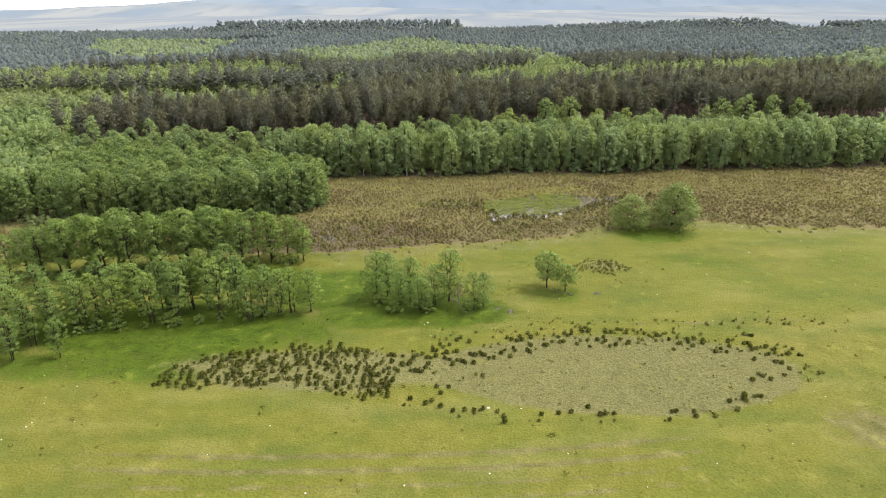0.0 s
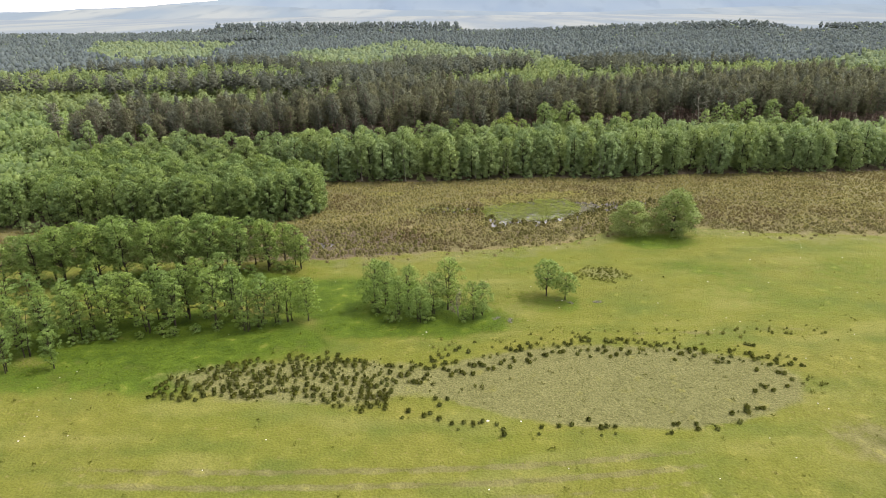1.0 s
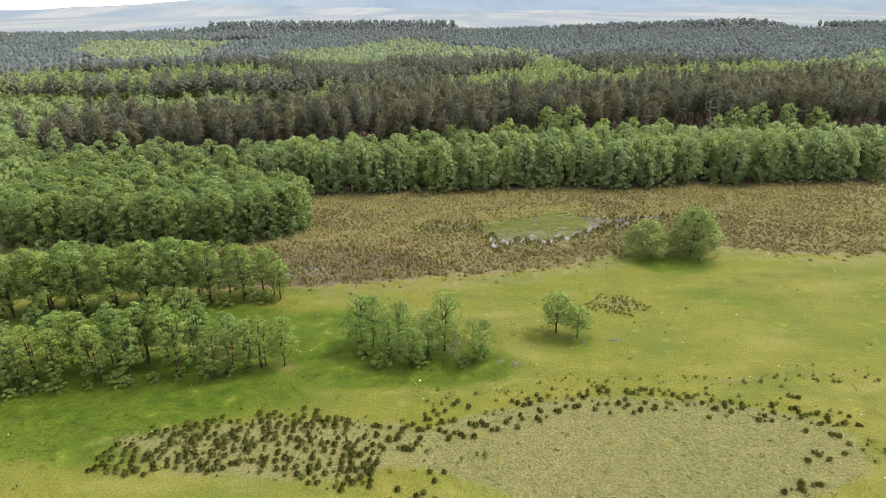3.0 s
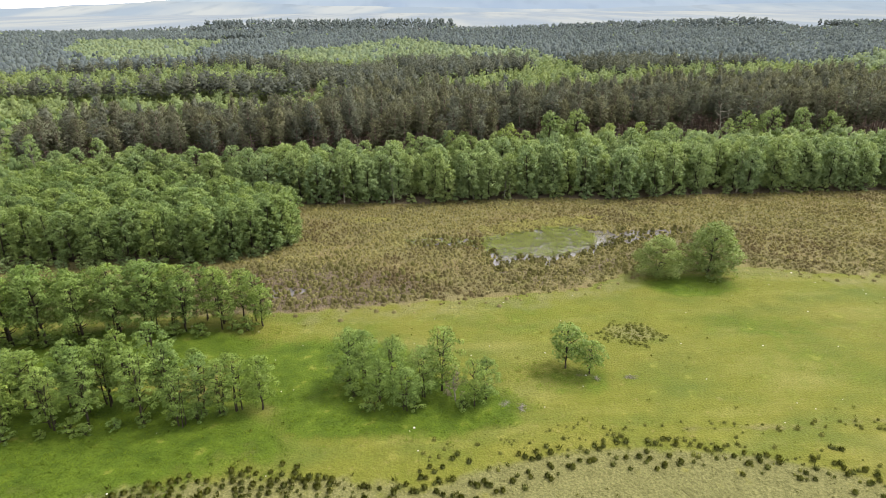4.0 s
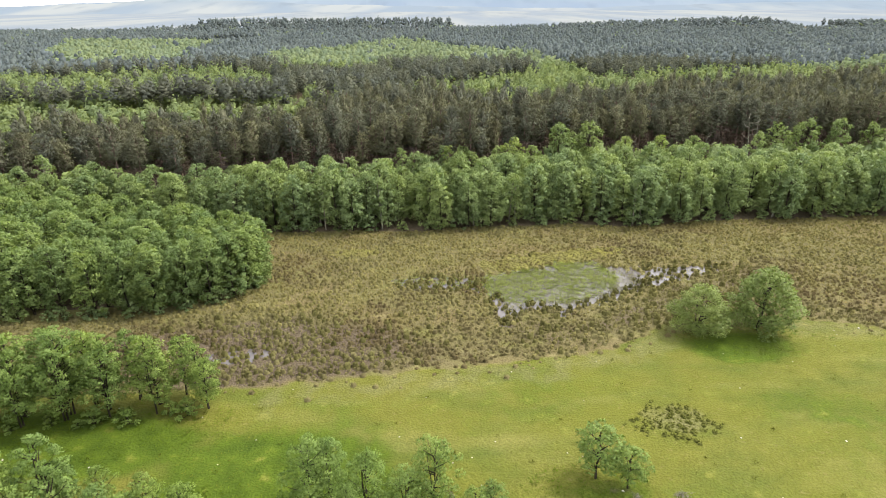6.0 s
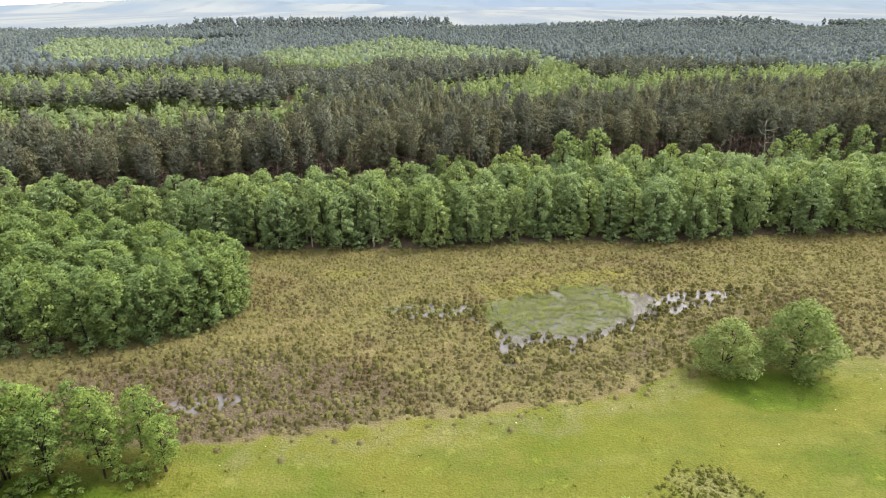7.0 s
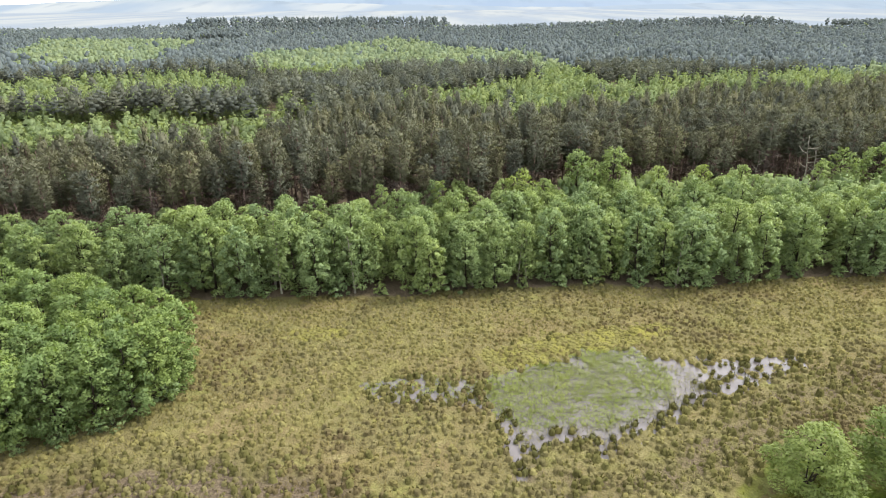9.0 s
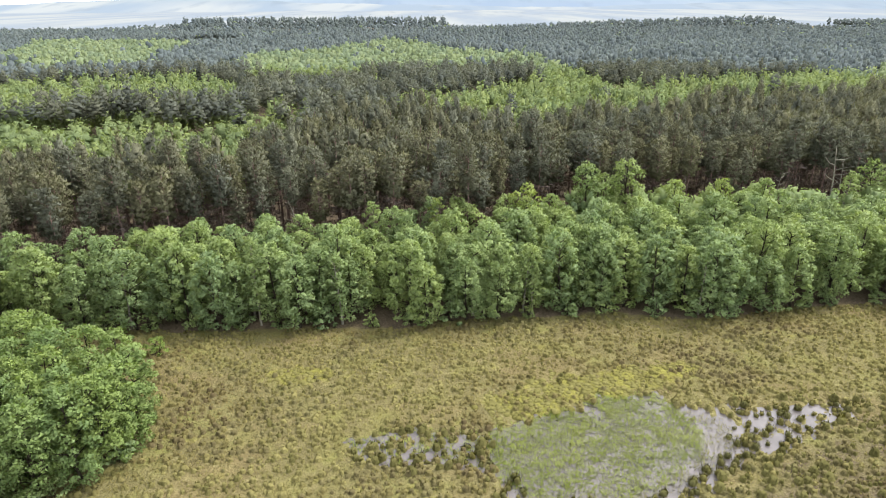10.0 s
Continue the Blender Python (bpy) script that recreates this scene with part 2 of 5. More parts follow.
# ---- mesh building ----
def solid(name, verts, faces, material, smooth=False, normals=None):
    """One mesh from arrays: verts (n, 3) and faces (m, 3 or 4). normals: rounded shading for foliage, one a vertex."""
    me = bpy.data.meshes.new(name)
    verts, faces = np.asarray(verts, np.float32), np.asarray(faces, np.int32)
    k = faces.shape[1]
    me.vertices.add(len(verts))
    me.vertices.foreach_set("co", verts.ravel())
    me.loops.add(faces.size)
    me.loops.foreach_set("vertex_index", faces.ravel())
    me.polygons.add(len(faces))
    me.polygons.foreach_set("loop_start", np.arange(0, faces.size, k, dtype=np.int32))
    me.polygons.foreach_set("use_smooth", np.full(len(faces), smooth or normals is not None))
    me.materials.append(material)
    me.update(calc_edges=True)
    if normals is not None:
        me.normals_split_custom_set_from_vertices(np.asarray(normals, np.float32))
    return me


def joined(pieces):
    """Pieces of (verts, faces) with faces of one kind, as one."""
    verts, faces, n = [], [], 0
    for v, f in pieces:
        verts.append(v)
        faces.append(f + n)
        n += len(v)
    return np.concatenate(verts), np.concatenate(faces)


def part(name, mesh, parent, label=""):
    ob = new(name, mesh)
    ob.parent = parent
    return tagged(ob, label) if label else ob


def tube(points, radii, sides=6):
    """A tapering round limb along points."""
    points = np.asarray(points, float)
    rings = []
    for i, (p, r) in enumerate(zip(points, radii)):
        d = points[min(i + 1, len(points) - 1)] - points[max(i - 1, 0)]
        d /= np.linalg.norm(d) + 1e-9
        u = np.cross(d, (0.3, 1.0, 0.1))
        u /= np.linalg.norm(u) + 1e-9
        w = np.cross(d, u)
        a = np.arange(sides) * 2 * math.pi / sides
        rings.append(p + r * (np.cos(a)[:, None] * u + np.sin(a)[:, None] * w))
    faces = [[i * sides + j, i * sides + (j + 1) % sides, (i + 1) * sides + (j + 1) % sides, (i + 1) * sides + j]
             for i in range(len(points) - 1) for j in range(sides)]
    return np.concatenate(rings), np.array(faces)


def unit(v):
    return v / (np.linalg.norm(v, axis=-1, keepdims=True) + 1e-9)


def turned_out(verts, normals):
    """Triangles (n, 3, 3) wound so that each faces the way its normals (n, 3) point."""
    flat = np.cross(verts[:, 1] - verts[:, 0], verts[:, 2] - verts[:, 0])
    back = (flat * normals).sum(1) < 0
    verts[back] = verts[back][:, [0, 2, 1]]
    return verts.reshape(-1, 3)


def leaf_clumps(rng, centres, out, size, wide=0.5, up=0.55, loose=0.6, bulge=0.38):
    """A pointed spray of leaves at each centre, reaching outwards and up, its face turned to the sky."""
    n = len(centres)
    reach = unit(out * (1, 1, 0.5) + 0.75 * rng.normal(size=(n, 3)))
    face = unit(0.65 * out + (0, 0, up) + loose * rng.normal(size=(n, 3)))
    side = unit(np.cross(reach, face))
    s = (size * rng.uniform(0.6, 1.45, n))[:, None]
    verts = np.stack([centres - reach * s * 0.45 + side * s * wide * 1.12, centres - reach * s * 0.55 - side * s * wide * 1.12, centres + reach * s * 0.82], 1)
    face = face * np.sign((face * out).sum(1, keepdims=True) + 1e-6)
    rounded = unit(bulge * out + (1 - bulge) * face + (0, 0, 0.15))
    return turned_out(verts, rounded), np.arange(3 * n).reshape(n, 3), np.repeat(rounded, 3, 0)


def lobe_leaves(rng, lobes, count, size, up=0.75, wide=0.5, inner=0.35, rise=0.3):
    """Leaves through the outer parts of lobes (x, y, z, radius, flatness), denser on the larger ones."""
    lobes = np.asarray(lobes)
    share = lobes[:, 3] ** 2
    pick = rng.choice(len(lobes), count, p=share / share.sum())
    way = unit(rng.normal(size=(count, 3)) + (0, 0, rise))
    r = lobes[pick, 3] * rng.uniform(inner, 1.0, count) ** 0.6 * 1.1
    off = way * r[:, None]
    off[:, 2] *= lobes[pick, 4]
    c = lobes[pick, :3] + off
    axis = lobes[:, :3].mean(0)
    crown = unit((c - axis) * (1, 1, 0.6))
    v, f, nrm = leaf_clumps(rng, c, unit(way + 0.7 * crown), size, wide, up)
    return v, f, nrm


def broadleaf(seed, height, width, clear, leaves, size, leaf, bark, lobes=26, stems=1, limb_parts=0, shape=0.42, limb_every=2, flat=(0.6, 1.0), tier=(0.10, 0.19), outer=0.25):
    """A broad-leaved tree's meshes: trunk with limbs, crown. clear: bare height; shape: where the crown is widest, 0 low to 1 high;
    tier: the leaf masses' radii as shares of the width; outer: how far out they keep, 0 to 1."""
    rng = np.random.default_rng(seed)
    trunk, loose, tufts = [], [], []
    lean = rng.normal(0, 0.04 * height, 2)
    for s in range(stems):
        foot = rng.normal(0, 0.22, 2) if stems > 1 else np.zeros(2)
        away = rng.normal(0, 0.12 * width, 2) if stems > 1 else lean
        zs = np.linspace(-0.25, height * 0.9, 6)
        pts = [(foot[0] + away[0] * max(z / height, 0) ** 1.3 + rng.normal(0, 0.05), foot[1] + away[1] * max(z / height, 0) ** 1.3 + rng.normal(0, 0.05), z) for z in zs]
        thick = (0.013 * height + 0.03) * (1.0 if stems == 1 else 0.62)
        trunk.append(tube(pts, [thick * (1.25 if i == 0 else 1 - 0.16 * i) for i in range(6)]))
    for k in range(lobes):
        f = (k + rng.uniform(0.1, 0.9)) / lobes
        z = clear + (height - clear) * f ** 0.85
        up = max(0.0, (z - clear) / (height - clear))
        t = (up - shape) / (1 - shape) if up > shape else (shape - up) / shape * 0.75
        swell = max(0.12, 1 - min(1.0, t) ** 2.3) ** 0.6
        a = k * 2.399 + rng.uniform(-0.5, 0.5)
        ring = 0.5 * width * swell * (1 + 0.16 * math.sin(3 * a + seed) + 0.10 * math.sin(5 * a + 2.3 * seed + 4 * up))
        r = ring * math.sqrt(rng.uniform(outer, 1.0)) * 0.86
        rad = width * rng.uniform(*tier) * (1.0 - 0.25 * up)
        cx, cy = lean * (z / height) ** 1.3
        c = np.array((cx + r * math.cos(a), cy + r * math.sin(a), max(z - rad * 0.3, rad * 0.6)))
        tufts.append((*c, rad, rng.uniform(*flat)))
        start = np.array((cx * 0.7, cy * 0.7, max(clear * 0.6, c[2] - 0.5 * r - 0.4)))
        limb = tube([start, (start + c) / 2 + rng.normal(0, 0.06, 3) - (0, 0, 0.08 * r), c], [0.012 * width + 0.012, 0.025, 0.008], 4)
        if k % limb_every == 0:
            (loose if len(loose) < limb_parts else trunk).append(limb)
    leafy = lobe_leaves(rng, tufts, leaves, size, rise=0.5)
    return {"trunk": solid("trunk", *joined(trunk), bark, True), "crown": solid("crown", leafy[0], leafy[1], leaf, normals=leafy[2]), "limb": [solid("limb", *p, bark, True) for p in loose]}


def needle_shoots(rng, centres, out, size):
    """A slim clump of needles at each centre, reaching outwards and up."""
    n = len(centres)
    shoot = unit(out * (1, 1, 0.4) + (0, 0, 0.95) + 0.4 * rng.normal(size=(n, 3)))
    face = unit(0.7 * out + (0, 0, 0.5) + 0.3 * rng.normal(size=(n, 3)))
    side = unit(np.cross(shoot, face))
    s = (size * rng.uniform(0.65, 1.4, n))[:, None]
    verts = np.stack([centres - side * s * 0.26 - shoot * s * 0.5, centres + side * s * 0.26 - shoot * s * 0.5, centres + shoot * s * 1.2], 1)
    rounded = unit(out + 0.08 * face + (0, 0, 0.1))
    return turned_out(verts, rounded), np.arange(3 * n).reshape(n, 3), np.repeat(rounded, 3, 0)


def bough(rng, centre, radius, flat, out):
    """A small uneven mass of needles, closed: verts, triangles and rounded normals."""
    a = np.arange(6) * math.pi / 3 + rng.uniform(0, 1)
    verts, norms = [(0, 0, 1.0)], [(0, 0, 1)]
    for z, r in ((0.45, 0.8), (-0.35, 0.85)):
        q = r * rng.uniform(0.65, 1.25, 6)
        verts += list(zip(q * np.cos(a), q * np.sin(a), z + rng.uniform(-0.25, 0.25, 6)))
        norms += list(zip(np.cos(a), np.sin(a), 0 * a + z))
    verts.append((0, 0, -0.7))
    norms.append((0, 0, -1))
    tri = []
    for k in range(6):
        m = (k + 1) % 6
        tri += [(0, 1 + k, 1 + m), (1 + k, 7 + k, 7 + m), (1 + k, 7 + m, 1 + m), (7 + k, 13, 7 + m)]
    v = np.array(verts) * radius * 0.6 * (1, 1, flat) + centre
    return v, np.array(tri), unit(unit(np.array(norms)) + 0.9 * out)


def dry_boughs(rng, places):
    """Level plates of dead twigs low on a pine, as one mesh."""
    places = np.array(places)
    pieces = [bough(rng, q[:3], q[3] * rng.uniform(0.5, 0.95), 0.22, unit(q[:3] * (1, 1, 0))) for q in places]
    pick = rng.integers(0, len(places), 500)
    way = unit(rng.normal(size=(500, 3)) * (1, 1, 0.3))
    pieces.append(needle_shoots(rng, places[pick, :3] + way * (places[pick, 3] * rng.uniform(0.3, 1.1, 500))[:, None] * (1, 1, 0.4), way, 0.2))
    verts, faces = joined([p[:2] for p in pieces])
    return solid("dry_branch", verts, faces, PINE_SNAG, normals=np.concatenate([p[2] for p in pieces]))


def pine(seed, height, width, clear, leaves, size, leaf, bark):
    """A plantation pine's meshes: straight bare trunk with dead snags, crown of level sprays with upright shoots."""
    rng = np.random.default_rng(seed)
    lean = rng.normal(0, 0.012 * height, 2)
    spine = lambda z: np.array((lean[0] * (z / height) ** 2, lean[1] * (z / height) ** 2, z))
    trunk = [tube([spine(z) for z in np.linspace(-0.3, height * 0.97, 6)], [0.19, 0.16, 0.14, 0.11, 0.07, 0.02])]
    for k in range(14):
        z, a = rng.uniform(0.2 * clear, clear), rng.uniform(0, 2 * math.pi)
        ln = rng.uniform(0.5, 1.5)
        tip = spine(z) + (ln * math.cos(a), ln * math.sin(a), rng.uniform(-0.3, 0.15))
        trunk.append(tube([spine(z), tip], [0.03, 0.008], 4))
    snag = []
    for k in range(24):
        z, a = clear * rng.uniform(0.45, 1.1), rng.uniform(0, 2 * math.pi)
        far = rng.uniform(0.5, 1.7)
        snag.append((*(spine(z) + (far * math.cos(a), far * math.sin(a), 0)), rng.uniform(0.45, 0.8), 0.45))
    sprays = []
    whorls = 11 + int(rng.integers(0, 3))
    fullest = rng.uniform(0.25, 0.5)
    for k in range(whorls):
        up = (k + rng.uniform(0.2, 0.8)) / whorls
        z = clear + (height - clear) * up
        round_ = math.sqrt(max(0.0, 1 - max(0.0, (up - fullest) / (1 - fullest)) ** 2)) * (0.62 + 0.38 * min(1.0, up / fullest))
        turn = rng.uniform(0, 2 * math.pi)
        arms = 5 if up < 0.8 else 4
        for j in range(arms):
            if rng.uniform() < 0.14:
                continue
            reach = 0.5 * width * max(round_, 0.18) * rng.uniform(0.5, 1.15)
            a = turn + j * 2 * math.pi / arms + rng.uniform(-0.35, 0.35)
            tip = spine(z) + (reach * math.cos(a), reach * math.sin(a), (0.35 + 0.6 * up) * reach + rng.uniform(-0.15, 0.25))
            if j % 2 == 0:
                trunk.append(tube([spine(z - 0.2), tip], [0.035, 0.008], 4))
            for f in (0.55, 1.0):
                c = spine(z) * (1 - f) + tip * f + rng.normal(0, 0.10, 3)
                sprays.append((*c, rng.uniform(0.34, 0.56) * (1.1 - 0.35 * up), rng.uniform(0.5, 0.9)))
    sprays.append((*spine(height * 0.985), 0.3, 1.6))
    sprays = np.array(sprays)
    share = sprays[:, 3] ** 2
    pick = rng.choice(len(sprays), leaves, p=share / share.sum())
    way = unit(rng.normal(size=(leaves, 3)) + (0, 0, 0.35))
    off = way * (sprays[pick, 3] * rng.uniform(0.6, 1.35, leaves))[:, None]
    off[:, 2] *= sprays[pick, 4]
    c = sprays[pick, :3] + off
    body = unit((c - spine(height * 0.72)) * (1, 1, 0.45))
    pieces = [needle_shoots(rng, c, unit(0.5 * way + 1.1 * body + (0, 0, 0.15)), size)]
    for x, y, z, r, flat in sprays:
        pieces.append(bough(rng, np.array((x, y, z)), r, flat, unit(np.array((x, y, z)) - spine(height * 0.72))))
    verts, faces = joined([p[:2] for p in pieces])
    rounded = np.concatenate([p[2] for p in pieces])
    return {"trunk": solid("trunk", *joined(trunk), bark, True), "crown": solid("crown", verts, faces, leaf, normals=rounded), "limb": [],
            "dry_branch": dry_boughs(rng, snag)}


# ---- the lie of the land ----
def smooth(a, b, v):
    f = np.clip((v - a) / (b - a), 0, 1)
    return f * f * (3 - 2 * f)


def wave(x, y, scale, seed):
    """A smooth, cheap unevenness between about -1 and 1."""
    rng = np.random.default_rng(seed)
    out = 0 * x
    for k in range(7):
        a, p = rng.uniform(0, 2 * math.pi), rng.uniform(0, 2 * math.pi)
        f = (0.6 + 0.25 * k) / scale
        out = out + np.sin((x * math.cos(a) + y * math.sin(a)) * f * 2 * math.pi + p) / (1 + 0.25 * k)
    return out / 3.2


BOG_X = [-140, -60, -45, -30, -19, -12, -4, 2, 6, 11, 17.4, 22, 27, 34, 42.7, 53, 64, 140]
BOG_Y = [72, 78, 79, 79.2, 79.5, 80.8, 82.5, 83.7, 84.0, 84.9, 86.5, 89.3, 93.2, 94, 92.6, 89.8, 89.9, 92]
BELT_X = [-140, -60, -41, -21, -12, -3, 4, 11, 21, 28, 35, 43, 53, 80, 140]
BELT_Y = [124, 124, 124.5, 124.2, 125, 125, 126.5, 127, 128, 126, 127, 129, 129.5, 131.5, 136]
BACK_X = [-140, -67, -46, -30, -10, 5, 13, 20, 30, 60, 84, 140]
BACK_Y = [128, 129, 130, 135, 138.5, 139.5, 144, 149, 151, 152, 152, 156]
COPSE = [(-23.2, 104), (-24.2, 100.4), (-27, 98.0), (-32, 95.6), (-42, 94.2), (-54, 93.8), (-70, 92.2), (-100, 91), (-150, 93), (-150, 127), (-80, 126), (-52, 119), (-37, 112.5), (-27, 109)]


def bog_edge(x):
    return np.interp(x, BOG_X, BOG_Y)


def inside(poly, x, y):
    """Whether points lie within a closed outline."""
    x, y = np.asarray(x, float), np.asarray(y, float)
    odd = np.zeros(x.shape, bool)
    for (x0, y0), (x1, y1) in zip(poly, poly[1:] + poly[:1]):
        odd ^= ((y0 > y) != (y1 > y)) & (x < (x1 - x0) * (y - y0) / ((y1 - y0) or 1e-9) + x0)
    return odd


def pond_bed(x, y):
    """1 in the dried-out hollow of the meadow, falling to 0 at its rim."""
    d = np.hypot((x - 16.0) / 17.5, (y - 49.3) / 7.0) + 0.05 * wave(x, y, 14, 3)
    return 1 - smooth(0.86, 1.1, d)


def rush_flat(x, y):
    """The pale ground among the rushes beside the hollow."""
    d = np.hypot((x + 12) / 17, (y - 49.3) / 4.4) + 0.1 * wave(x, y, 9, 4)
    return 0.75 * (1 - smooth(0.6, 1.15, d))


POOL = [(5.9, 99.0), (6.5, 96.5), (7.2, 91.8), (8.4, 94.2), (10.8, 96.0), (13.1, 95.6), (14.3, 94.0), (15.6, 95.6), (17.8, 96.8), (19.4, 97.4), (21.6, 98.6), (23.8, 100.6), (26.1, 102.4),
        (27.0, 105.0), (26.4, 107.4), (23.0, 108.8), (21.5, 110.4), (18.0, 110.2), (15.6, 110.8), (13.8, 108.4), (9.0, 107.2), (6.0, 105.6), (4.8, 102.5)]
POOL_ARM = [(26.3, 102.2), (26.9, 109.0), (31.0, 108.4), (34.5, 109.0), (39.5, 109.0), (37.0, 106.9), (31.4, 104.3), (29.0, 102.6)]
POOL_WEST = [(-6.5, 104.3), (-1.4, 105.6), (4.9, 105.2), (4.9, 100.9), (-2.2, 101.3), (-5.5, 102.0)]
POOL_SMALL = [(-25.8, 84.6), (-22.7, 87.2), (-18.6, 88.7), (-17.2, 85.8), (-19.9, 83.5)]
WET = [(7, 96), (9, 93.5), (14, 92), (20, 95), (27, 101), (33, 104), (40, 108.5), (46, 108), (45, 102), (36, 97), (28, 93), (20, 90), (12, 87), (5, 90)]
MOSS_BEDS = ((9.0, 109.0, 5.8, 2.8), (14.5, 111.2, 6.2, 3.2), (20, 112.8, 5.2, 2.6), (-12, 113.8, 5, 1.9), (24.5, 114.5, 3.5, 1.6))


def depth_in(poly, x, y):
    """Metres within an outline; below 0 outside."""
    x, y = np.asarray(x, float), np.asarray(y, float)
    near = np.full(x.shape, 1e9)
    for (x0, y0), (x1, y1) in zip(poly, poly[1:] + poly[:1]):
        dx, dy = x1 - x0, y1 - y0
        f = np.clip(((x - x0) * dx + (y - y0) * dy) / (dx * dx + dy * dy), 0, 1)
        near = np.minimum(near, np.hypot(x - x0 - f * dx, y - y0 - f * dy))
    return np.where(inside(poly, x, y), near, -near)


def pool(x, y):
    """Depth of the bog's pools, in metres: one open, with three that tussocks break up."""
    x, y = np.asarray(x, float), np.asarray(y, float)
    rough = wave(x, y, 1.9, 5) + 0.7 * wave(x, y, 0.8, 6)
    main = smooth(-0.55, 0.75, depth_in(POOL, x, y) + 0.95 * rough)
    arm = smooth(-0.3, 1.0, np.minimum(depth_in(POOL_ARM, x, y), 0.7) + 0.75 * rough + 0.1)
    side = smooth(-0.2, 1.2, np.minimum(np.maximum(depth_in(POOL_WEST, x, y), depth_in(POOL_SMALL, x, y)), 0.5) + 0.9 * rough + 0.3)
    return 0.30 * np.maximum.reduce([main, arm, side])


WATER = -0.17


def ground_z(x, y):
    x, y = np.asarray(x, float), np.asarray(y, float)
    near = 1 - smooth(150, 300, np.hypot(x, y))
    z = near * (0.10 * wave(x, y, 38, 1) + 0.03 * wave(x, y, 6, 2))
    z = z * (1 - smooth(88, 95, y) * (1 - smooth(116, 122, y)))
    z = z - 0.12 * pond_bed(x, y)
    rise = smooth(820, 985, y) * (1 - smooth(1010, 1250, y))
    z = z + rise * (7.5 * smooth(-402, -386, x) * (1 - smooth(0, 30, x)) + 10 * np.clip((x - 20) / 400, 0, 1) - 6 * smooth(500, 560, x))
    z = z + 0.05 * wave(x, y, 0.9, 9) * smooth(-1, 2, y - bog_edge(x)) * (1 - smooth(124, 130, y))
    return z - pool(x, y)


def spread(core, half, fine, limit, growth=1.22):
    """Grid lines: even and fine about the core, wider and wider out to the limit."""
    out = list(np.arange(core - half, core + half + 1e-6, fine))
    for sign in (-1, 1):
        v, step = core + sign * half, fine
        while abs(v - core) < limit:
            step *= growth
            v += sign * step
            out.append(v)
    return np.array(sorted(out))


gx = np.unique(np.concatenate([spread(0, 66, 0.9, 4900), np.arange(-27, 41, 0.32)]).round(2))
gy = np.unique(np.concatenate([spread(76, 56, 0.9, 4800), np.arange(82.6, 89.5, 0.35), np.arange(91, 112, 0.32), np.arange(32.5, 39.5, 0.3)]).round(2))
XX, YY = np.meshgrid(gx, gy)
ZZ = ground_z(XX, YY)
nx, ny = len(gx), len(gy)
idx = np.arange(nx * ny).reshape(ny, nx)
quads = np.stack([idx[:-1, :-1], idx[:-1, 1:], idx[1:, 1:], idx[1:, :-1]], -1).reshape(-1, 4)
ground_mesh = solid("ground", np.stack([XX, YY, ZZ], -1).reshape(-1, 3), quads, ground_material(), True)


def spot(cx, cy, rx, ry):
    return 1 - smooth(0.35, 1.0, np.hypot((XX - cx) / rx, (YY - cy) / ry) + 0.1 * wave(XX, YY, 9, 12))


off_bog = 1 - smooth(-1.0, 1.0, YY - bog_edge(XX) + 0.7 * wave(XX, YY, 7, 8))
in_bog = (1 - off_bog)
# rich grass by the trees, their cast shade painted in with it
lush_shade = np.maximum.reduce([spot(-32, 57.5, 27, 10), spot(-2, 62, 14, 6.5), spot(12, 66, 7, 5) * 0.6, spot(32, 87, 9, 5.5) * 0.8, spot(-35, 72, 24, 7), spot(-12, 67, 15, 10) * 0.95, spot(-9, 60.5, 10, 5) * 0.85, spot(35, 77, 16, 5) * 0.55,
                          spot(-34, 50, 26, 5) * 0.75]) * off_bog
lush_shade = np.clip(np.maximum(lush_shade * 0.95, off_bog * 0.32 * smooth(56, 66, YY) * (1 - smooth(88, 96, YY))) + 0.14 * wave(XX, YY, 21, 13), 0, 1)
rim = np.exp(-(((YY - bog_edge(XX) + 1.8 + 1.2 * wave(XX, YY, 8, 16)) / 3.0) ** 2)) * smooth(-22, -14, XX)
pale = np.clip(spot(-205, 650, 70, 70) + spot(510, 940, 130, 160) + 0.5 * rim + pond_bed(XX, YY) + rush_flat(XX, YY) + spot(20.3, 75.2, 5, 3) * 0.6, 0, 1)
mossy = np.maximum.reduce([spot(*bed) for bed in MOSS_BEDS] + [spot(15, 104.5, 8, 4)]) * in_bog
litter = np.maximum((1 - spot(-205, 650, 70, 70)) * (1 - spot(510, 940, 130, 160)) * smooth(-2.4, -0.8, YY - np.interp(XX, BELT_X, BELT_Y) + 0.5 * wave(XX, YY, 6, 14)), inside(COPSE, XX + 2.2, YY - 1.8).astype(float))
litter = np.maximum(litter, 0.28 * in_bog * (1 - smooth(3, 14, YY - bog_edge(XX) + 3 * wave(XX, YY, 9, 56))))
litter = np.maximum(litter, 0.85 * spot(-19, 86, 24, 11) * in_bog)
litter = np.maximum(litter, 0.5 * smooth(-2, 2, depth_in(WET, XX, YY)))
for tx, ty, rx, ry in ((13.3, 66.9, 1.6, 0.7), (5.5, 59.2, 1.2, 0.5)):
    litter = np.maximum(litter, 0.42 * spot(tx, ty, rx, ry))
rut_line = 36.0 + 0.0022 * (XX + 16) ** 2 + 0.25 * wave(XX, 0 * YY, 45, 15)
ruts = np.maximum.reduce([np.exp(-(((YY - rut_line - d) / w) ** 2)) * k for d, w, k in ((0.9, 0.4, 0.85), (-0.75, 0.36, 0.9), (-2.4, 0.3, 0.65), (-3.9, 0.3, 0.6))])
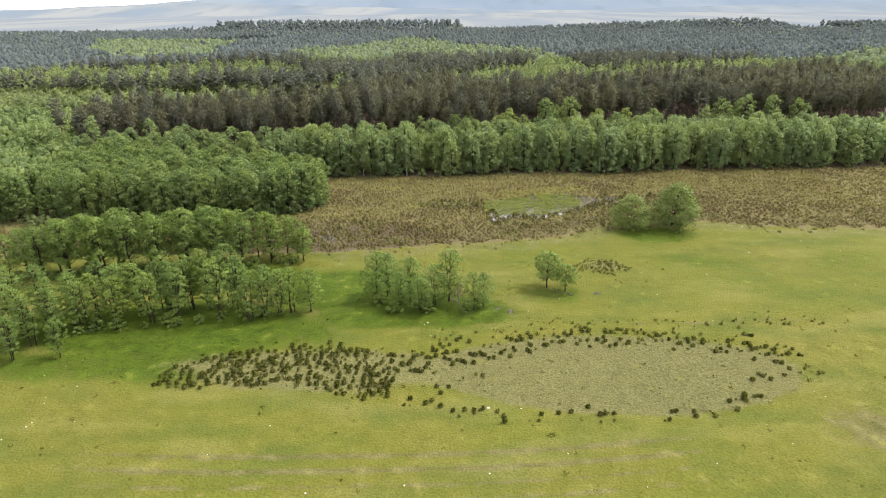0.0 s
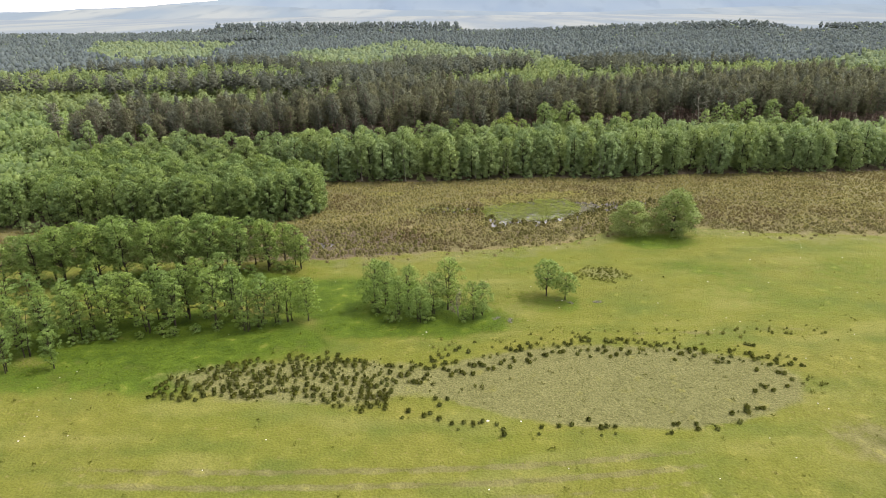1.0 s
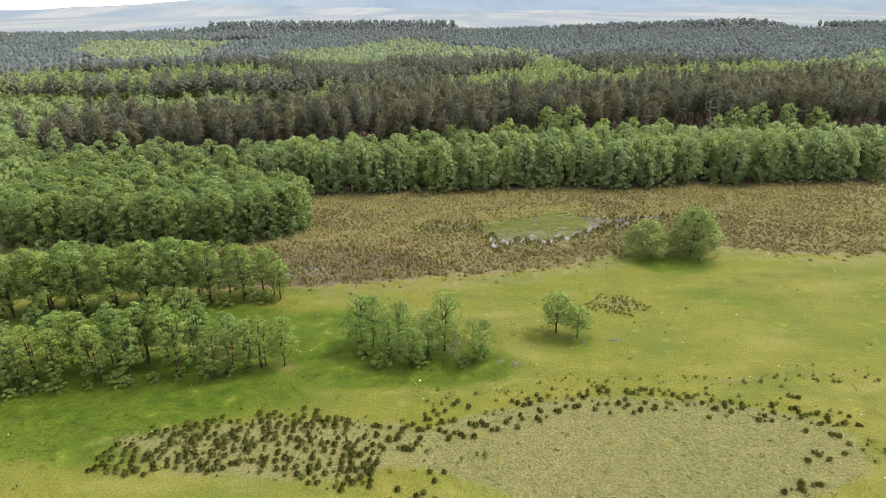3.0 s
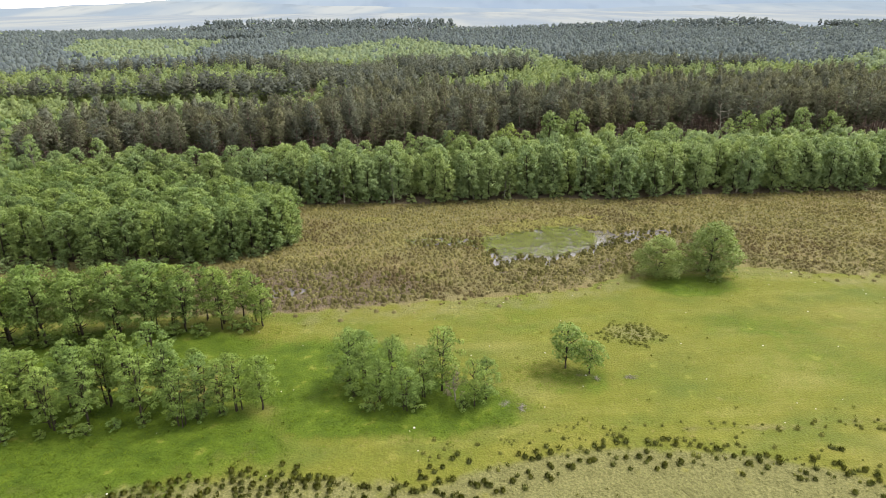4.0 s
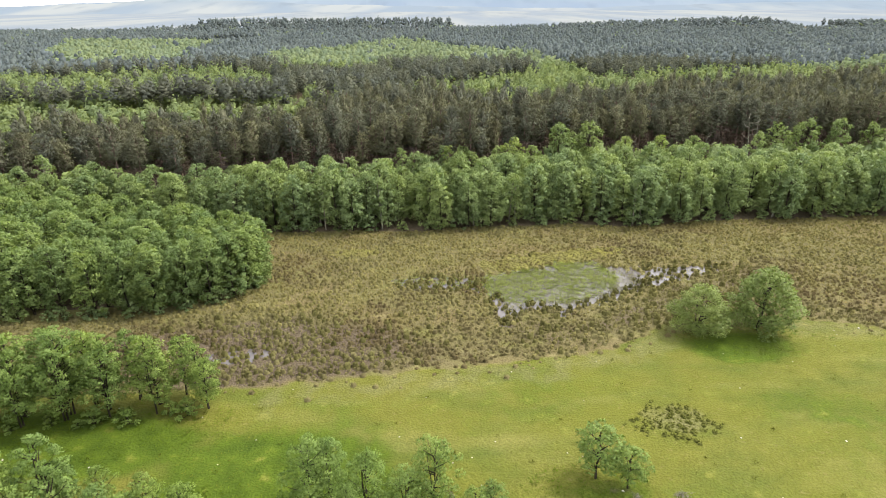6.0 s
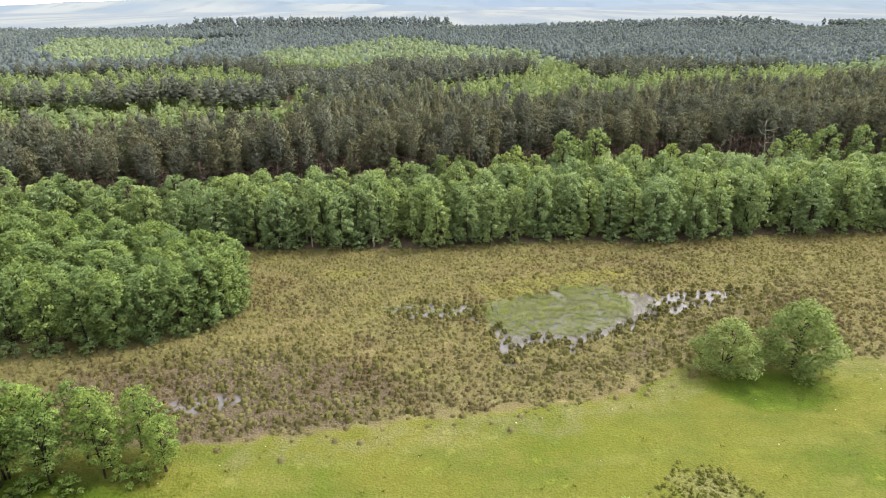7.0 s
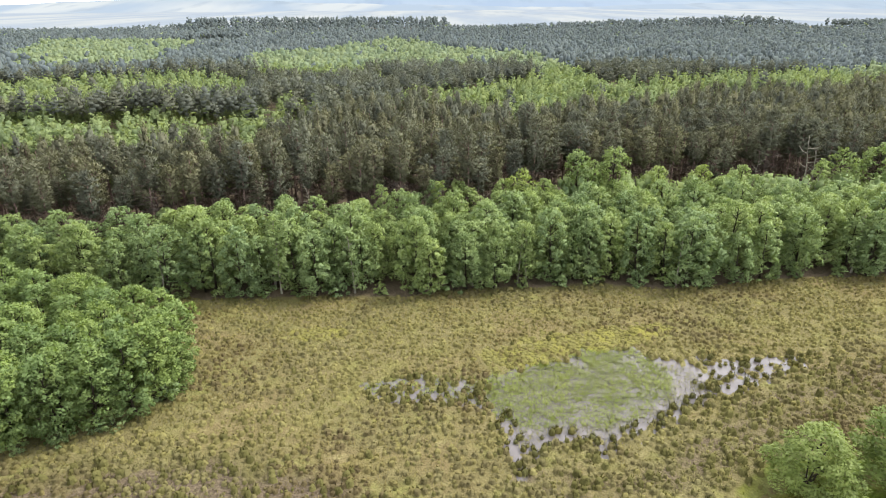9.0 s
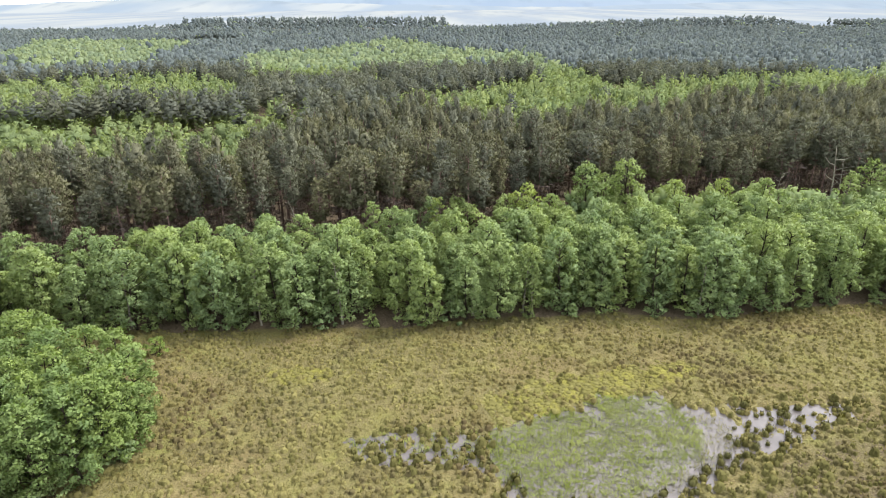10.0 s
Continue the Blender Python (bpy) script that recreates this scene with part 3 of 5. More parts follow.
ruts = np.maximum(ruts * (1 - smooth(10, 22, np.abs(XX + 4) - 8)), 0.6 * spot(34, 41, 5, 4) + 0.4 * spot(38, 38, 6, 7))
ruts = np.maximum(ruts, 0.6 * (1 - smooth(0.15, 0.7, np.abs(YY - 58.8 - 0.05 * (XX - 25)))) * (1 - smooth(8, 14, np.abs(XX - 28))))
for name, layers in (("cover_a", (lush_shade, in_bog, pale)), ("cover_b", (litter, ruts, mossy))):
    attr = ground_mesh.color_attributes.new(name, "FLOAT_COLOR", "POINT")
    rgba = np.ones((nx * ny, 4), np.float32)
    for k, layer in enumerate(layers):
        rgba[:, k] = np.clip(layer, 0, 1).ravel()
    attr.data.foreach_set("color", rgba.ravel())
ground = tagged(new("ground", ground_mesh), "green meadow running into brown tussock bog and forest floor", "ground", kind="structure")

# the bog's standing water
wx, wy = np.meshgrid(np.linspace(-32, 46, 20), np.linspace(80, 116, 12))
wi = np.arange(240).reshape(12, 20)
wf = np.stack([wi[:-1, :-1], wi[:-1, 1:], wi[1:, 1:], wi[1:, :-1]], -1).reshape(-1, 4)
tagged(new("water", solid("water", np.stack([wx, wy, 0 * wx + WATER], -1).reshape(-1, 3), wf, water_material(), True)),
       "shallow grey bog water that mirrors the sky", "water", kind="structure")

# far plain and hills, kilometres off
def ridge(name, far, foot, heights, material, label, deep=250.0):
    """A range of hills: heights given at even steps from left to right."""
    xs = np.linspace(-4300, 4300, 220)
    tops = np.interp(xs, np.linspace(-4300, 4300, len(heights)), heights)
    tops = tops + 7 * wave(xs, 0 * xs, 700, int(far)) + 2.0 * wave(xs, 0 * xs, 120, int(far) + 1)
    bend = far - xs ** 2 / 24000 * 0.9
    rows = [(bend - deep, 0 * xs + foot), (bend - deep * 0.6, foot + (tops - foot) * 0.35), (bend - deep * 0.25, foot + (tops - foot) * 0.72), (bend, tops), (bend + 60, tops - 6)]
    v = np.concatenate([np.stack([xs, y, z], -1) for y, z in rows])
    i = np.arange(len(rows) * 220).reshape(len(rows), 220)
    f = np.stack([i[:-1, :-1], i[:-1, 1:], i[1:, 1:], i[1:, :-1]], -1).reshape(-1, 4)
    return tagged(new(name, solid(name, v, f, material, True)), label, "hills", kind="structure")


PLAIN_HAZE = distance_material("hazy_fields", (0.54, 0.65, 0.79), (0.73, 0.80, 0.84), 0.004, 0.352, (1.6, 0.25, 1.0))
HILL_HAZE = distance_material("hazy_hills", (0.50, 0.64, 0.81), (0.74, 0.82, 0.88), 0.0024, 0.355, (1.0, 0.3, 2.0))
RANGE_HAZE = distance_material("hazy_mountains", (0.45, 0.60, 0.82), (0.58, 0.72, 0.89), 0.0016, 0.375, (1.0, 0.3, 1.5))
px, py = np.meshgrid(np.linspace(-3600, 3600, 30), np.linspace(1150, 3300, 14))
pi_ = np.arange(420).reshape(14, 30)
pf = np.stack([pi_[:-1, :-1], pi_[:-1, 1:], pi_[1:, 1:], pi_[1:, :-1]], -1).reshape(-1, 4)
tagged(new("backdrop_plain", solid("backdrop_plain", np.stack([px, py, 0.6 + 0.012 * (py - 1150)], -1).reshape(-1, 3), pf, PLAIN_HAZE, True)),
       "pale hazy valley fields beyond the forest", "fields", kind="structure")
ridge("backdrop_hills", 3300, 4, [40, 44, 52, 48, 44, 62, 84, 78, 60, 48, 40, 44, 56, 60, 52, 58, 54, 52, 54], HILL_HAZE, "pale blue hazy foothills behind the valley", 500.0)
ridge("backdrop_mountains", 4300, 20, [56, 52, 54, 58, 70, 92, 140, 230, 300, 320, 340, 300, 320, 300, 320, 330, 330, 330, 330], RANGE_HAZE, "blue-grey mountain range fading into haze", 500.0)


# ---- trees ----
def make_thing(name, meshes, label, category, group=""):
    """A tree from its meshes: an empty at its foot with trunk, crown and limbs under it."""
    ob = tagged(new(name), label, category, group)
    ob.empty_display_size = 0.5
    for key in ("trunk", "crown", "dry_branch"):
        if key in meshes:
            p = part(key, meshes[key], ob)
            stem = p if key == "trunk" else stem
            if key == "dry_branch":
                tagged(p, "dry brown lower branches", kind="stuff")
    for m in meshes["limb"]:
        part("limb", m, stem)
    return ob


class Kind:
    """One kind of tree in some shapes; each planting is a thing of its own."""

    def __init__(self, name, shapes, label, category, group):
        self.args, self.shapes, self.first = (name, label, category, group), shapes, {}

    def plant(self, rng, x, y, scale, tall=1.0, shape=None, label=""):
        k = int(rng.integers(len(self.shapes))) if shape is None else shape
        m = Matrix.LocRotScale((x, y, float(ground_z(x, y)) - 0.03), Euler((0, 0, rng.uniform(0, 2 * math.pi))), (scale, scale, scale * tall))
        if k in self.first:
            old = self.first[k].scale
            ob = copy_thing(self.first[k], m @ Matrix.Diagonal((1 / old.x, 1 / old.y, 1 / old.z, 1)))
        else:
            name, lab, category, group = self.args
            ob = self.first[k] = make_thing(name, self.shapes[k], lab, category, group)
            ob.matrix_basis = m
        if label:
            tagged(ob, label)
        return ob


def scatter(rng, x0, x1, y0, y1, step, keep, jitter=0.42):
    """Points on a loose grid where keep(x, y) holds."""
    xs, ys = np.meshgrid(np.arange(x0, x1, step), np.arange(y0, y1, step))
    xs[1::2] += step / 2
    xs, ys = xs + rng.uniform(-jitter, jitter, xs.shape) * step, ys + rng.uniform(-jitter, jitter, ys.shape) * step
    ok = keep(xs, ys)
    return np.stack([xs[ok], ys[ok]], 1)


rng = np.random.default_rng(11)
row_alder = Kind("alder_tree", [broadleaf(20 + k, 7.0, 3.6, 1.5, 3600, 0.10, ALDER, ALDER_BARK, 64, 2 + k % 2, 3, 0.56, 3, (0.35, 0.65), (0.075, 0.14), 0.1) for k in range(5)],
                 "slender young alder with a thin leafy crown on bare stems", "tree", "alders in the meadow rows")
full_alder = Kind("alder_tree", [broadleaf(30 + k, 7.0, 4.4, 1.8, 4600, 0.11, ALDER, ALDER_BARK, 70, 1 + k % 2, 3, 0.52, 3, (0.45, 0.8), (0.08, 0.16), 0.2) for k in range(4)],
                  "leafy green alder with a dense crown in a row", "tree", "alders in the meadow rows")
# front row, from its open end towards the wood
for x, y, h in ((-19.3, 60.5, 5.8), (-20.9, 60.5, 6.3), (-22.5, 59.1, 5.6), (-24.3, 61.4, 6.6), (-25.8, 59.8, 7.4), (-26.0, 63.2, 7.6), (-28.3, 62.5, 7.2), (-29.9, 61.9, 6.9), (-30.3, 59.1, 6.6),
                (-31.8, 61.0, 6.4), (-33.3, 61.9, 6.2), (-33.0, 58.6, 6.2), (-35.6, 60.5, 6.6), (-36.9, 58.3, 5.9), (-38.0, 60.9, 6.2), (-39.3, 59.1, 6.0), (-39.8, 57.2, 5.8), (-41.2, 58.4, 6.2), (-41.6, 55.4, 5.8),
                (-43.4, 57.0, 6.2), (-43.4, 53.6, 5.8), (-45.2, 55.4, 6.0), (-46.0, 52.0, 5.8), (-47.5, 56.5, 6.2), (-48.0, 53.0, 6.0), (-50.5, 53.5, 6.2)):
    row_alder.plant(rng, x, y, h / 7.0)
full_alder.plant(rng, -16.2, 61.5, 0.76, label="leafy alder standing at the open end of its row")
row_alder.plant(rng, -18.0, 61.3, 0.8)
row_alder.plant(rng, -39.2, 51.3, 0.62, label="small pale alder standing apart before its row")
row_alder.plant(rng, -43.4, 50.6, 0.7)
for k in range(12):
    x = -20.0 - 2.6 * k + rng.uniform(-0.4, 0.4)
    row_alder.plant(rng, x, np.interp(x, (-50, -42, -17), (57.0, 60.8, 63.0)) + rng.uniform(0.3, 1.6), rng.uniform(0.8, 1.0) * np.interp(x, (-30, -20), (1.0, 0.78)))
# back row
for k in range(31):
    f = k / 30
    x, y = -20.6 - 36.5 * f + rng.uniform(-0.6, 0.6), 77.2 - 6.0 * f + (0, 1.9, 3.2)[k % 3] * (1 - 0.3 * f) * 0.8 - 0.4
    h = np.interp(f, (0, 0.1, 0.25, 0.6, 0.85, 1), (5.4, 6.6, 7.4, 7.9, 7.2, 5.8)) * rng.uniform(0.92, 1.08)
    (row_alder if f < 0.28 and k % 2 else full_alder).plant(rng, x, y, h / 7.0)
# the clump in the open meadow
clump = Kind("alder_tree", [broadleaf(36 + k, 7.0, 4.6, 1.2, 4600, 0.105, ALDER, ALDER_BARK, 70, 2, 3, 0.5, 3, (0.45, 0.8), (0.08, 0.16), 0.15) for k in range(4)],
             "alder with a rounded leafy crown in a meadow clump", "tree", "alders in the clump")
for x, y, h, w in ((-8.9, 64.8, 6.2, 1.05), (-7.6, 65.4, 5.6, 1.0), (-5.9, 62.2, 4.5, 1.0), (-4.8, 64.0, 5.7, 1.0), (-3.5, 61.2, 4.2, 1.1), (-1.9, 63.2, 5.2, 1.05), (-0.3, 64.2, 6.7, 0.95), (2.6, 61.9, 4.8, 0.9), (3.7, 62.9, 4.3, 0.9)):
    clump.plant(rng, x, y, h / 7.0 * w, 1.0 / w)
bare = Kind("dead_sapling", [broadleaf(44, 3.2, 2.2, 0.5, 420, 0.11, DEADWOOD, PALE_BARK, 16, 3, 0)], "leafless grey sapling among the alders", "tree", "")
bare.plant(rng, 0.9, 63.0, 1.0)
# low shrubs under the rows and at the wood's foot
shrub = Kind("alder_shrub", [broadleaf(56 + k, 1.7, 2.3, 0.1, 620, 0.12, ALDER, ALDER_BARK, 16, 3, 0, 0.5, 2, (0.35, 0.6)) for k in range(3)], "low leafy alder shrub at the foot of trees", "shrub", "shrubs under the rows")
for k in range(15):
    x = -19.0 - 2.1 * k + rng.uniform(-0.5, 0.5)
    shrub.plant(rng, x, np.interp(x, (-50, -42, -30, -17), (51.5, 54.6, 58.2, 60.6)) + rng.uniform(-0.3, 1.4), rng.uniform(0.4, 0.95))
for k in range(16):
    x = -22 - 2.2 * k + rng.uniform(-0.8, 0.8)
    shrub.plant(rng, x, 76.2 + 0.166 * (x + 21) + rng.uniform(-0.7, 0.5), rng.uniform(0.5, 1.05))
for x, y, q in ((-6.6, 61.4, 0.9), (-2.6, 61.5, 0.8), (1.6, 61.6, 0.7), (-8.4, 63.2, 0.8), (-27.7, 117.9, 1.1), (-33.0, 121.4, 0.8)):
    shrub.plant(rng, x, y, q)
# the pair with slim trunks
pair = Kind("young_oak", [broadleaf(52, 4.8, 4.0, 1.5, 2600, 0.13, ALDER, ALDER_BARK, 54, 1, 18, 0.5, 3, (0.5, 0.85), (0.09, 0.17))], "young oak with a round crown and slim dark trunk", "tree", "pair of meadow trees")
pair.plant(rng, 11.8, 68.0, 1.0)
pair.plant(rng, 13.9, 67.0, 0.76, 0.98, label="small young tree beside a taller one")
# round willows at the bog's edge
willow = Kind("willow_tree", [broadleaf(60 + k, 7.0, 6.6, 0.5, 9000, 0.15, (PALE_WILLOW, WILLOW)[k], ALDER_BARK, 80, 2, 4, 0.42, 5, (0.5, 0.9), (0.09, 0.17), 0.35) for k in range(2)], "round grey-green willow leafy to the ground", "tree", "willows at the bog edge")
willow.plant(rng, 28.0, 90.2, 0.94, 0.80, 0, label="round yellow-green willow leafy to the ground")
willow.plant(rng, 34.6, 90.6, 1.15, 0.86, 1)

# the copse and the wood's edge
wood = Kind("broadleaf_tree", [broadleaf(70 + k, 8.6, 5.0 + 0.3 * (k % 3), 0.5 + 0.4 * (k % 3), 4200, 0.165, BELT, ALDER_BARK, 80, 1, 0, 0.46 + 0.06 * (k % 2), 4, (0.5, 0.9), (0.075, 0.14), 0.4) for k in range(7)],
            "dense green broadleaf at the edge of the wood", "tree", "trees of the wood's edge")
copse_kind = Kind("alder_tree", [broadleaf(80 + k, 8.6, 4.9 + 0.3 * (k % 3), 0.3 + 0.3 * (k % 3), 4000, 0.16, COPSE_LEAF, ALDER_BARK, 80, 1, 0, 0.48 + 0.06 * (k % 2), 4, (0.5, 0.9), (0.075, 0.14), 0.4) for k in range(5)], "dense fresh-green alder in a rounded copse", "tree", "trees of the copse")
copse = scatter(rng, -150, -20, 92, 130, 3.0, lambda x, y: inside(COPSE, x, y))
copse = copse[np.lexsort((copse[:, 1],))]
rest = []
for x, y in copse:
    if x > -74:
        copse_kind.plant(rng, x, y, rng.uniform(0.84, 1.0))
    else:
        rest.append((x, y))
for x, y in ((-24.3, 106.5), (-23.9, 104.2), (-24.4, 101.8), (-25.6, 99.8), (-28.0, 98.3), (-30.6, 97.0), (-33.4, 96.0), (-36.5, 95.5), (-40.0, 95.0), (-26.4, 108.6)):
    copse_kind.plant(rng, x, y, rng.uniform(0.84, 0.96))
belt = scatter(rng, -140, 140, 118, 160, 3.0, lambda x, y: (y > np.interp(x, BELT_X, BELT_Y) - 1.9) & (y < np.interp(x, BACK_X, BACK_Y) + 0.5) & ~inside(COPSE, x, y))
belt_depth = belt[:, 1] - np.interp(belt[:, 0], BELT_X, BELT_Y) + 0.35 * np.maximum(0, np.abs(belt[:, 0]) - 60)
order = np.argsort(belt_depth)
for n, k in enumerate(order):
    x, y = belt[k]
    if n < 270:
        wood.plant(rng, x, y, rng.uniform(0.82, 1.12), rng.uniform(0.9, 1.14))
    else:
        rest.append((x, y))

low = Kind("alder_shrub", [broadleaf(86 + k, 2.2, 2.8, 0.1, 700, 0.15, BELT, ALDER_BARK, 18, 3, 0, 0.5, 3, (0.4, 0.7)) for k in range(3)], "low leafy shrub along the edge of the wood", "shrub", "shrubs at the wood's edge")
for x in np.arange(-62, 88, 4.6):
    low.plant(rng, x + rng.uniform(-0.9, 0.9), np.interp(x, BELT_X, BELT_Y) - 1.5 + rng.uniform(-0.6, 0.7), rng.uniform(0.6, 1.25))
for (x0, y0), (x1, y1) in zip(COPSE[:6], COPSE[1:7]):
    n = max(1, int(math.hypot(x1 - x0, y1 - y0) / 2.4))
    for k in range(n):
        f = (k + rng.uniform(0.1, 0.9)) / n
        low.plant(rng, x0 + (x1 - x0) * f, y0 + (y1 - y0) * f - 0.9 + rng.uniform(0.0, 0.8), rng.uniform(0.5, 0.95))
# taller trees that stand up out of the belt before the pines
tall_birch = Kind("birch_tree", [broadleaf(90 + k, 11.5, 4.2, 2.2, 3000, 0.16, BELT, PALE_BARK, 44, 1, 0, 0.38) for k in range(2)], "birch rising pale green above the wood's edge", "tree", "birches in the wood")
for x, y, s in ((0.5, 139.0, 0.9), (-6.8, 137.0, 0.9), (50.0, 140.0, 0.86), (60.9, 149.6, 0.92), (-19.8, 125.6, 0.84), (-75, 125, 1.1), (-63, 126, 1.0)):
    tall_birch.plant(rng, x, y, s)
slim = Kind("birch_tree", [broadleaf(98 + k, 8.5, 2.6, 3.2, 900, 0.15, BELT, PALE_BARK, 22, 1, 0, 0.5, 2, (0.4, 0.7)) for k in range(2)], "slim birch with a bare pale trunk at the wood's edge", "tree", "birches in the wood")
for x in (-33.0, -18.6, -9.6, 5.2, 11.0, 11.9, 31.0, 55.5):
    slim.plant(rng, x, np.interp(x, BELT_X, BELT_Y) - rng.uniform(0.2, 1.0), rng.uniform(0.85, 1.1))
cone_birch = Kind("birch_tree", [broadleaf(104, 10.5, 3.6, 1.5, 3200, 0.14, FRESH, PALE_BARK, 60, 1, 0, 0.3, 3, (0.5, 0.9), (0.08, 0.15))], "yellow-green conical birch rising out of the wood", "tree", "birches in the wood")
cone_birch.plant(rng, 1.3, 138.2, 1.0)
maple = Kind("maple_tree", [broadleaf(95 + k, 12.0, 5.6, 2.0, 3200, 0.2, FRESH, ALDER_BARK, 44, 1, 0, 0.5) for k in range(2)], "bright fresh-green broadleaf before dark pines", "tree", "bright trees before the pines")
for x, y, s in ((22.3, 147.0, 1.06), (25.0, 148.6, 0.92), (28.2, 148.6, 1.09), (12.8, 142.0, 0.93), (16.7, 142.6, 0.8), (34.7, 147.0, 0.86), (41.0, 146.0, 0.88), (66, 151.0, 1.0), (71, 151.6, 1.08), (78, 151.6, 1.05), (85, 151.6, 1.0), (48, 148, 0.85)):
    maple.plant(rng, x, y, s)

# the pine plantation behind
PINE_BACK_X = [-140, -95, -60, -40, -30, -26, -8, 18, 45, 75, 100, 160]
PINE_BACK_Y = [138, 150, 160, 159, 162, 198, 216, 195, 200, 225, 232, 250]
pines = scatter(rng, -90, 150, 126, 255, 3.3, lambda x, y: (y > np.interp(x, BACK_X, BACK_Y) + 1.5) & (y < np.interp(x, PINE_BACK_X, PINE_BACK_Y)) & (np.abs(x) < 0.80 * y + 6) & (x > -88))
pine_kind = Kind("pine_tree", [pine(110 + k, 15.0, 2.9 + 0.4 * (k % 3), 8.0 + 0.5 * (k % 4), 1800, 0.20, NEEDLE, PINE_BARK) for k in range(8)],
                 "tall plantation pine with bare reddish trunk", "tree", "pines of the plantation")
pdepth = pines[:, 1] - np.interp(pines[:, 0], BACK_X, BACK_Y) + 0.25 * np.maximum(0, np.abs(pines[:, 0]) - 60)
porder = np.argsort(pdepth)
far_pines = []
for n, k in enumerate(porder):
    x, y = pines[k]
    if n < 300:
        pine_kind.plant(rng, x, y, rng.uniform(0.8, 1.06) * np.interp(x, (-60, -25), (0.92, 1.0)), rng.uniform(0.9, 1.1))
    else:
        far_pines.append((x, y))


# dead pale pines that lean at the front of the stand
def dead_pine(seed, height):
    """A barkless leaning trunk with bare crooked limbs."""
    r = np.random.default_rng(seed)
    way = np.array((r.uniform(-0.25, 0.25), r.uniform(-0.12, 0.05), 1.0))
    trunk = tube([way * z + (0.25 * math.sin(z * 0.7), 0, 0) for z in np.linspace(-0.2, height, 7)], [0.16, 0.14, 0.12, 0.1, 0.08, 0.05, 0.02])
    limbs = []
    for k in range(11):
        z, a = height * (0.35 + 0.06 * k), r.uniform(0, 2 * math.pi)
        ln = r.uniform(0.9, 2.4)
        p = way * z + (0.25 * math.sin(z * 0.7), 0, 0)
        q = p + (ln * math.cos(a), ln * math.sin(a), r.uniform(0.2, 1.0))
        limbs.append(tube([p, (p + q) / 2 + (0, 0, r.uniform(-0.3, 0.1)), q], [0.06, 0.045, 0.015], 4))
    return {"trunk": solid("trunk", *trunk, PALE_BARK, True), "limb": [solid("limb", *q, PALE_BARK, True) for q in limbs]}


dead = Kind("dead_pine", [dead_pine(140 + k, 11.0 + k) for k in range(3)], "dead pale pine leaning bare among living ones", "tree", "dead pines at the stand's edge")
for x, y, s, k in ((61.2, 152.6, 1.2, 0), (63.0, 153.4, 0.95, 1), (13.0, 147.0, 0.8, 1), (52.0, 153.5, 0.8, 2), (8.0, 143.0, 0.72, 0), (27.0, 152.0, 0.75, 2), (38.0, 153.0, 0.8, 0), (-16.0, 140.0, 0.75, 2)):
    dead.plant(rng, x, y, s, 1.0, k)


def crown_lobes(rng, lobes, pine_):
    """A crown of height 1 and width 1 out of many small uneven masses: verts, their normals and triangles."""
    verts, norms, tri = [], [], []
    for k in range(lobes):
        z = 1 - 0.92 * (k + rng.uniform(0.1, 0.9)) / lobes
        ring = 0.5 * (math.sqrt(max(0.0, 1 - z ** 2.6)) if pine_ else math.sqrt(max(0.1, 1 - (abs(z - 0.3) / 0.74) ** 2.4)))
        a, r = k * 2.399 + rng.uniform(-0.6, 0.6), ring * rng.uniform(0.3, 0.85)
        size = rng.uniform(0.17, 0.27) * (0.72 if lobes > 10 else 1.05)
        tall = size * ((0.62 if lobes > 10 else 0.9) if pine_ else 0.8)
        t = rng.uniform(0, 2 * math.pi)
        o = np.array([(1, 0, 0), (0, 1, 0), (-1, 0, 0), (0, -1, 0), (0, 0, 1), (0, 0, -1)]) @ np.array(Euler((rng.uniform(0.5, 1.1), rng.uniform(-0.9, 0.9), t)).to_matrix()).T
        shape = o * rng.uniform(0.75, 1.3, (6, 1)) * (size, size, tall) + (r * math.cos(a), r * math.sin(a), z - tall)
        shape[:, 2] = np.minimum(shape[:, 2], 1.0)
        n = 6 * k
        tri += [(n + i, n + (i + 1) % 4, n + 4) for i in range(4)] + [(n + (i + 1) % 4, n + i, n + 5) for i in range(4)]
        verts.append(shape)
        norms.append(unit(o + (0, 0, 0.25)))
    return np.concatenate(verts), np.concatenate(norms), np.array(tri)


